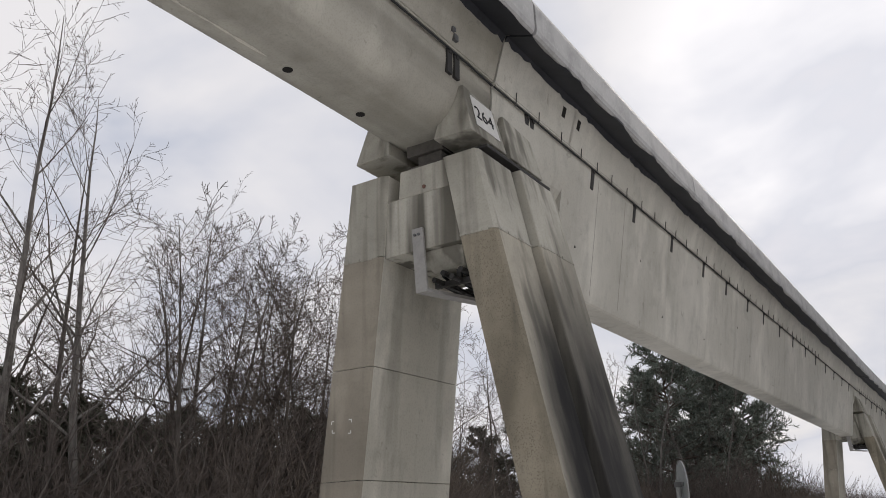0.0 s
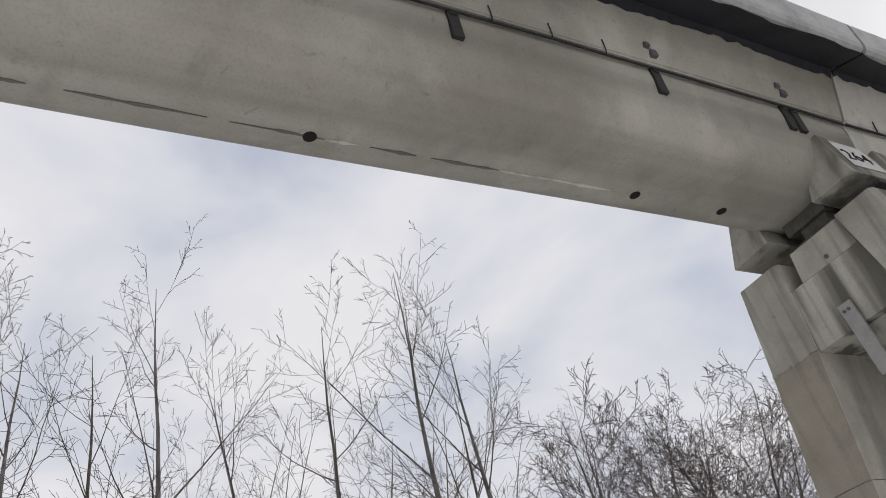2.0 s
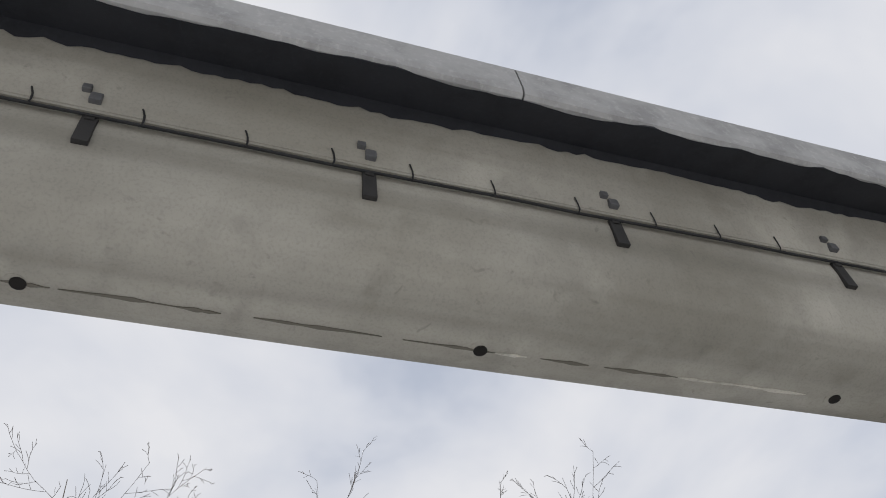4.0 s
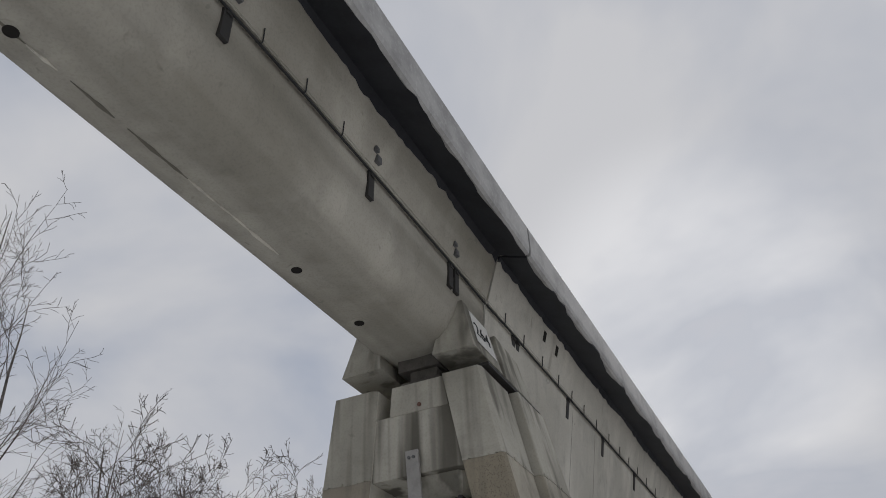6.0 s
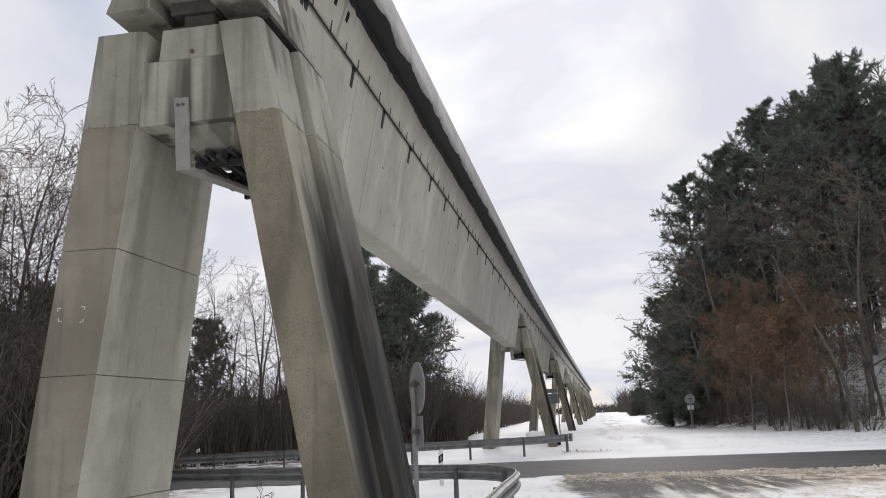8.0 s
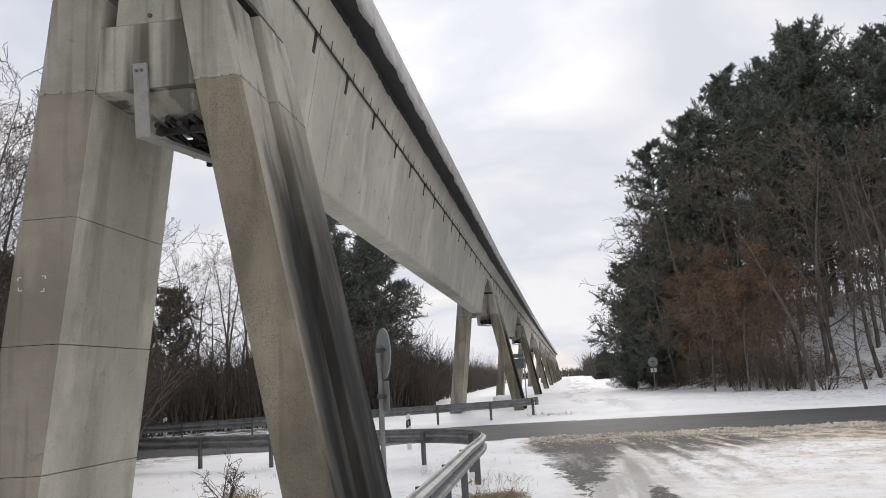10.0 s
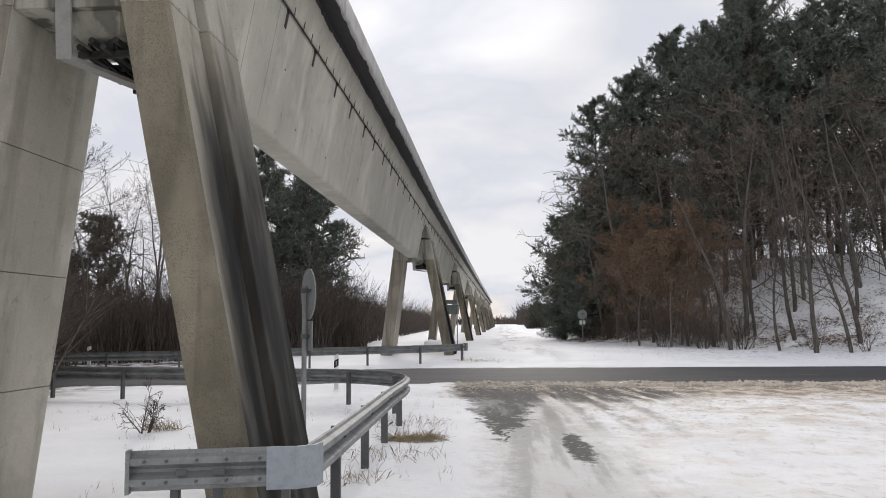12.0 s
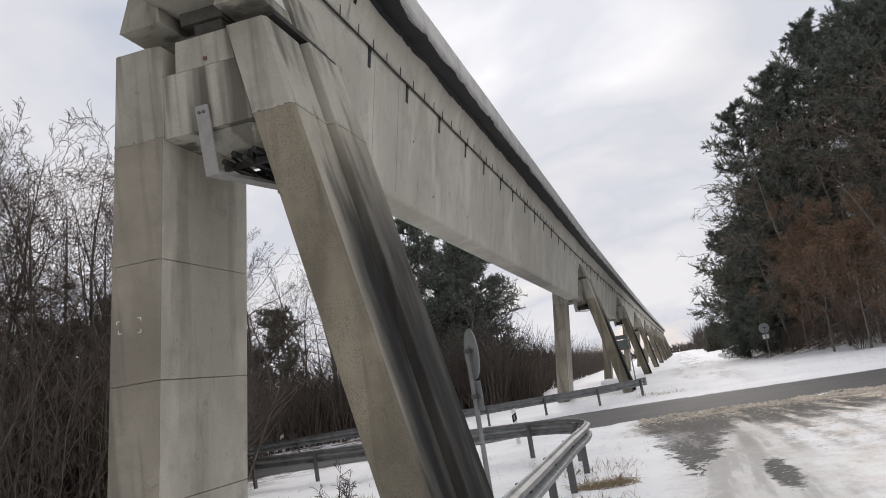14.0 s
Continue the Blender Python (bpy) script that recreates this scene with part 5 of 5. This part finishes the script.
# wood beyond the crossing, on the guideway's left
spread(pine(32, 9.2, 0.08, 2.5, "dark pine with layered limbs behind the guideway", M_NEEDLE, 1.15, "pine_tree", 0.9, 10, 0.27, 0.11), [polar(12.6, 54), polar(13.9, 60), polar(16.2, 50), polar(17.8, 58), polar(15.0, 55), polar(11.6, 60)], 8, 1.18, 1.38)
spread(pine(33, 9.8, 0.05, 3.2, "broad dark evergreen in the wood", M_NEEDLE_DARK, 1.0, "spruce_tree", 1.0, 9, 0.36, 0.13), [polar(26.4, 50), polar(29.5, 49), polar(33.0, 46), polar(20.0, 66)], 9, 0.7, 0.85)
spread(bare_tree(16, 9.6, POLE, M_BARK, "thin straight leafless tree in the wood"),
       [polar(22.4, 42), polar(21.6, 45), polar(20.7, 41), polar(19.9, 47), polar(19.0, 43), polar(18.2, 46), polar(17.2, 44), polar(23.4, 48), polar(15.4, 47), polar(14.4, 50), polar(13.0, 46), polar(24.4, 44), polar(21.0, 52),
        polar(18.6, 54), polar(11.6, 56), polar(27.2, 40), polar(29.3, 39), polar(9.9, 60), polar(16.5, 53)], 10, 0.85, 1.1)


def thicket(seed, name, label, spots_fn, count, height, thick=1.0, wood=None):
    """A far thicket of upright twigs, too many to count."""
    rng = random.Random(seed)
    segs = []
    for _ in range(count):
        x, y = spots_fn(rng)
        p = Vector((x, y, ground_z(x, y) - 0.1))
        h = height * rng.uniform(0.55, 1.1)
        d = Vector((rng.gauss(0, 0.22), rng.gauss(0, 0.22), 1)).normalized()
        q = p + d * h * 0.55
        segs.append((p, q, 0.03 * thick, 0.018 * thick))
        for _ in range(5):
            e = (d + rnd_dir(rng) * 0.62).normalized()
            b = p.lerp(q, rng.uniform(0.25, 1.0))
            segs.append((b, b + e * h * rng.uniform(0.25, 0.5), 0.013 * thick, 0.006 * thick))
    me = tubes(segs)
    me.materials.append(wood or M_TWIG)
    tagged(new(name, me), label, "thicket", kind="stuff")


def line_spot(az0, az1, d0, d1):
    def fn(rng):
        return polar(rng.uniform(az0, az1), rng.uniform(d0, d1))
    return fn


thicket(41, "thicket", "dense brown leafless thicket along the guideway", lambda r: (lambda y: (-(3.2 + 0.02 * y) - 7 * r.random() ** 1.4, y))(34 + 150 * r.random() ** 1.7), 2600, 5.2)
thicket(42, "undergrowth", "brown leafless undergrowth inside the wood", line_spot(17, 40, 37, 56), 2600, 4.6, 1.0, M_BRAMBLE)
thicket(43, "undergrowth", "dark leafless undergrowth beside the guideway", line_spot(33, 74, 15.0, 26), 2800, 4.3, 1.1, M_BRAMBLE)
thicket(45, "undergrowth", "dense dark leafless undergrowth behind the pier", line_spot(30, 52, 18, 34), 2400, 4.9, 1.1, M_BRAMBLE)

thicket(47, "undergrowth", "dark leafless undergrowth beyond the crossing", line_spot(8.5, 18, 44, 60), 1300, 3.8, 1.1, M_BRAMBLE)
thicket(44, "saplings", "thin leafless saplings and bramble on the snowy bank", lambda r: (lambda x: (x, 50.5 - 0.85 * (x - 11) + 12 * r.random() ** 1.3))(11.5 + 22 * r.random()), 520, 2.8, 0.7)
thicket(46, "saplings", "brown leafless brush at the foot of the bank", lambda r: (lambda u: (11.4 + 8.5 * u + 1.6 * r.random(), 50.5 - 31 * u + 14 * u * u + 3.5 * r.random()))(0.65 * r.random() ** 1.3), 420, 2.2, 0.6, M_TWIG_BROWN)

# the wooded bank on the right of the track
spread(pine(51, 16.5, 0.06, 3.6, "tall dense pine with blue-green needles", M_NEEDLE, 1.6, "pine_tree", 1.0, 17, 0.27, 0.11),
       [(13.0, 52.5), (14.6, 50.0), (16.8, 49.0), (19.4, 48.0), (22.5, 47.5), (26.5, 46.0), (15.2, 55.5), (20.5, 54), (17.6, 52.5), (24.0, 49.0), (29.0, 44.0)], 11, 0.95, 1.10)
spread(pine(52, 16.9, 0.26, 4.0, "tall pine with a bare lower stem and broad crown", M_NEEDLE, 1.35, "pine_tree", 0.8, 17, 0.27, 0.11),
       [(19.0, 43.5), (23.5, 42.0), (28.0, 40.5), (24.5, 51), (30.5, 48), (26.0, 43.8), (32.0, 42.5), (21.4, 45.6)], 12, 0.90, 1.03)
spread(pine(53, 10.5, 0.03, 3.1, "lower dense pine with branches to the ground", M_NEEDLE, 1.5, "pine_tree", 0.8, 17, 0.27, 0.11),
       [(11.5, 55.4), (12.9, 59.5), (12.6, 63.0), (13.9, 57.0), (13.0, 68.0), (12.6, 51.2), (14.0, 53.6), (10.3, 56.5)], 13, 0.8, 1.0)
spread(leafed_tree(54, 9.5, "young beech with withered brown leaves"), [(14.3, 37.8), (15.4, 39.8), (13.2, 41.0), (16.6, 37.6), (14.4, 43.2), (12.7, 45.6)], 14, 0.72, 0.98)
spread(bare_tree(57, 12.5, OAK, M_BARK, "leafless oak with fine brown branches before the pines", 0.13, M_TWIG_BROWN),
       [(13.6, 46.8), (15.6, 44.0), (17.4, 42.2), (19.6, 40.6), (22.2, 39.6), (24.8, 38.4), (12.4, 49.4), (27.6, 38.2), (20.8, 43.4), (18.6, 38.6), (25.6, 42.4), (16.6, 46.4)], 19, 0.85, 1.2)


def leaning(proto, spots, seed):
    """Copies that lean downhill, each a little differently."""
    rng = random.Random(seed)
    for k, (x, y, lean) in enumerate(spots):
        m = pose(x, y, ground_z(x, y) - 0.05, rng.uniform(-4, 4), lean, rng.uniform(-70, 70)) @ Matrix.Scale(rng.uniform(0.75, 1.25), 4)
        ob = proto if k == 0 else copy_thing(proto, m)
        ob.matrix_world = m


leaning(bare_tree(55, 9.0, POLE, M_BARK_DARK, "thin leafless tree leaning on the snowy bank", 0.105),
        [(16.2, 33.6, -13), (18.2, 32.4, -9), (19.4, 31.2, -6), (21.0, 31.4, -12), (18.9, 38.2, -7), (20.4, 36.4, -10), (22.6, 34.0, -12), (17.6, 40.0, -6), (23.6, 36.5, -5), (25.0, 34.5, -14), (26.2, 36.8, -8),
         (21.4, 39.0, -4), (24.4, 39.8, -7), (28.0, 37, -9), (27.2, 33.6, -12), (20.6, 43.6, -4), (29.6, 35.4, -8), (15.4, 38.6, -9), (14.2, 42.0, -6)], 15)
spread(shrub(56, 2.4, 9, "leafless bush at the foot of the bank"), [(13.0, 44.2), (14.6, 41.8), (16.6, 37.4), (17.2, 34.6), (20.2, 33.4), (12.2, 47.4), (22.0, 32.0), (24.2, 32.2), (11.6, 50.0), (15.6, 36.2), (14.0, 38.8)], 16, 0.7, 1.15)

# distance: lone conifers by the track's end and a low tree line
spread(pine(61, 9.0, 0.02, 4.2, "round dark conifer beside the far track", M_NEEDLE_DARK, 0.9, "conifer", 1.0, 10, 0.8, 0.2), [(15.2, 172), (17.4, 186), (14.4, 160)], 17, 0.5, 0.62)
thicket(62, "far_trees", "hazy leafless tree line beyond the fields", lambda r: (18 + 130 * r.random(), 330 + 60 * r.random()), 1500, 13.0, 5.0)
thicket(64, "far_trees", "thin dark tree line on the horizon", lambda r: (-70 + 130 * r.random(), 430 + 40 * r.random()), 900, 6.0, 8.0)
thicket(63, "far_trees", "low leafless hedge along the snowy field", lambda r: (16 + 26 * r.random(), 190 + 50 * r.random()), 700, 4.0, 3.0)

# snow heaps and dry plants near the track
def heap(x, y, lx, ly, h, seed):
    bm = bmesh.new()
    bmesh.ops.create_icosphere(bm, subdivisions=4, radius=1.0)
    for vert in bm.verts:
        c = vert.co
        k = 1 + 0.28 * noise.noise(c * 1.6 + Vector((seed, 0, 0))) + 0.10 * noise.noise(c * 5 + Vector((seed, 3, 0)))
        vert.co = Vector((c.x * lx * k, c.y * ly * k, max(c.z, -0.3) * h * k))
    for f in bm.faces:
        f.smooth = True
    me = bpy.data.meshes.new("snow_mound")
    bm.to_mesh(me)
    bm.free()
    me.materials.append(M_HEAP)
    ob = tagged(new("snow_mound", me), "ploughed heap of old snow beside the track", "snow heap", "snow heaps by the track")
    ob.location = (x, y, ground_z(x, y) - 0.05)


for k, (x, y, lx, ly, h) in enumerate(((12.0, 68, 2.4, 4.5, 0.75), (11.4, 78, 2.0, 5.0, 0.8), (12.9, 90, 2.6, 6, 0.9), (1.4, 41, 1.0, 1.6, 0.5), (13.0, 58, 2.2, 2.5, 0.6))):
    heap(x, y, lx, ly, h, k * 3.1)


def grass_clump(x, y, r, blades, seed, label, flat=0.6):
    rng = random.Random(seed)
    verts, faces = [], []
    for _ in range(blades):
        a, d = rng.uniform(0, 2 * math.pi), r * math.sqrt(rng.random())
        p = Vector((x + d * math.cos(a) * 1.6, y + d * math.sin(a), 0))
        p.z = ground_z(p.x, p.y) - 0.01
        t = Vector((rng.gauss(0, 1) * flat, rng.gauss(0, 1) * flat, rng.uniform(0.15, 0.8))).normalized()
        ln = rng.uniform(0.12, 0.34)
        s = t.orthogonal().normalized() * 0.003
        b = len(verts)
        m = p + t * ln * 0.55
        e = m + (t + Vector((0, 0, -0.5))) * ln * 0.45
        verts += [p - s, p + s, m + s, e, m - s]
        faces.append((b, b + 1, b + 2, b + 3, b + 4))
    me = bpy.data.meshes.new("grass_clump")
    me.from_pydata(verts, [], faces)
    me.materials.append(M_GRASS)
    tagged(new("grass_clump", me), label, "grass", "dry grass tufts in the snow", kind="stuff")


grass_clump(3.2, 5.9, 0.30, 800, 71, "flattened clump of straw-coloured dry grass in snow", 0.9)
grass_clump(2.75, 2.6, 0.30, 60, 72, "sparse dry grass stalks poking through snow", 0.3)
grass_clump(2.9, 7.5, 0.5, 80, 73, "sparse dry grass stalks poking through snow", 0.3)
grass_clump(3.0, 4.2, 0.5, 90, 74, "sparse dry grass stalks poking through snow", 0.3)
grass_clump(3.9, 27.6, 0.7, 160, 75, "dry grass tuft beside the rail end", 0.3)
grass_clump(-1.2, 6.9, 0.22, 160, 76, "dry grass tuft under the bush", 0.4)
spread(shrub(77, 0.95, 5, "small leafless bush in the snow under the guideway"), [(-1.4, 6.6)], 18, 1.0, 1.0, 0.0)


def stubble(seed, count, x0, x1, y0, y1):
    """Scattered dry stalks standing out of the snow."""
    rng = random.Random(seed)
    verts, faces = [], []
    for _ in range(count):
        x, y = rng.uniform(x0, x1), rng.uniform(y0, y1)
        if noise.noise((x * 0.8, y * 0.8, 2.0)) < 0.05:
            continue
        for _ in range(4):
            p = Vector((x + rng.gauss(0, 0.05), y + rng.gauss(0, 0.05), 0))
            p.z = ground_z(p.x, p.y) - 0.01
            t = Vector((rng.gauss(0, 0.35), rng.gauss(0, 0.35), 1)).normalized()
            ln = rng.uniform(0.05, 0.17)
            w = t.orthogonal().normalized() * 0.0022
            b = len(verts)
            verts += [p - w, p + w, p + t * ln]
            faces.append((b, b + 1, b + 2))
    me = bpy.data.meshes.new("stubble")
    me.from_pydata(verts, [], faces)
    me.materials.append(M_GRASS)
    tagged(new("stubble", me), "thin dry stalks scattered over the snow", "grass", kind="stuff")


stubble(81, 420, -4.5, 3.9, 0.5, 12.5)
stubble(82, 500, 9.0, 26.0, 26.0, 38.0)


def slush_clods(seed, count):
    """Frozen clods of slush ploughed up along the near edge of the road."""
    rng = random.Random(seed)
    verts, faces = [], []
    for _ in range(count):
        x = rng.uniform(3.4, 26.0)
        d = abs(rng.gauss(0, 1.2))
        y = road_mid(x) - 3.75 - d + 0.12 * math.sin(x * 1.7)
        r = rng.uniform(0.018, 0.075) * (1.0 if d < 0.9 else 0.6)
        z = ground_z(x, y) + r * 0.15
        n = len(verts)
        for dx, dy, dz in ((1, 0, 0), (0.2, 1, 0.1), (-1, 0.1, 0), (-0.1, -1, 0), (0.15, 0.1, 0.8)):
            verts.append((x + dx * r * rng.uniform(0.7, 1.5), y + dy * r * rng.uniform(0.7, 1.4), z + dz * r * rng.uniform(0.6, 1.2)))
        faces += [(n, n + 1, n + 4), (n + 1, n + 2, n + 4), (n + 2, n + 3, n + 4), (n + 3, n, n + 4)]
    me = bpy.data.meshes.new("slush")
    me.from_pydata(verts, [], faces)
    me.materials.append(M_SLUSH)
    tagged(new("slush", me), "brown frozen clods of slush along the road's edge", "slush", kind="stuff")


slush_clods(91, 4200)


def litter(seed, count):
    """Fallen leaves and broken sticks where the bank meets the snow."""
    rng = random.Random(seed)
    verts, faces = [], []
    for _ in range(count):
        u = rng.random()
        x = 11.6 + 15 * u + rng.gauss(0, 0.9)
        y = 49.5 - 31 * u + 14 * u * u + 2.0 * rng.random() ** 2 * 3
        if noise.noise((x * 0.9, y * 0.9, 5.0)) < -0.05:
            continue
        p = Vector((x, y, ground_z(x, y) + 0.03))
        a = rng.uniform(0, math.pi)
        ln, w = (rng.uniform(0.25, 0.7), 0.014) if rng.random() < 0.25 else (rng.uniform(0.05, 0.14), 0.045)
        t = Vector((math.cos(a), math.sin(a), rng.uniform(-0.1, 0.5)))
        q = Vector((-math.sin(a), math.cos(a), rng.uniform(-0.3, 0.6))) * w
        n = len(verts)
        verts += [p - q, p + t * ln - q * 0.6, p + t * ln + q * 0.6, p + q]
        faces.append((n, n + 1, n + 2, n + 3))
    me = bpy.data.meshes.new("leaf_litter")
    me.from_pydata(verts, [], faces)
    me.materials.append(M_LEAF)
    tagged(new("leaf_litter", me), "fallen brown leaves and sticks on the snow at the bank's foot", "leaf litter", kind="stuff")


litter(92, 9000)
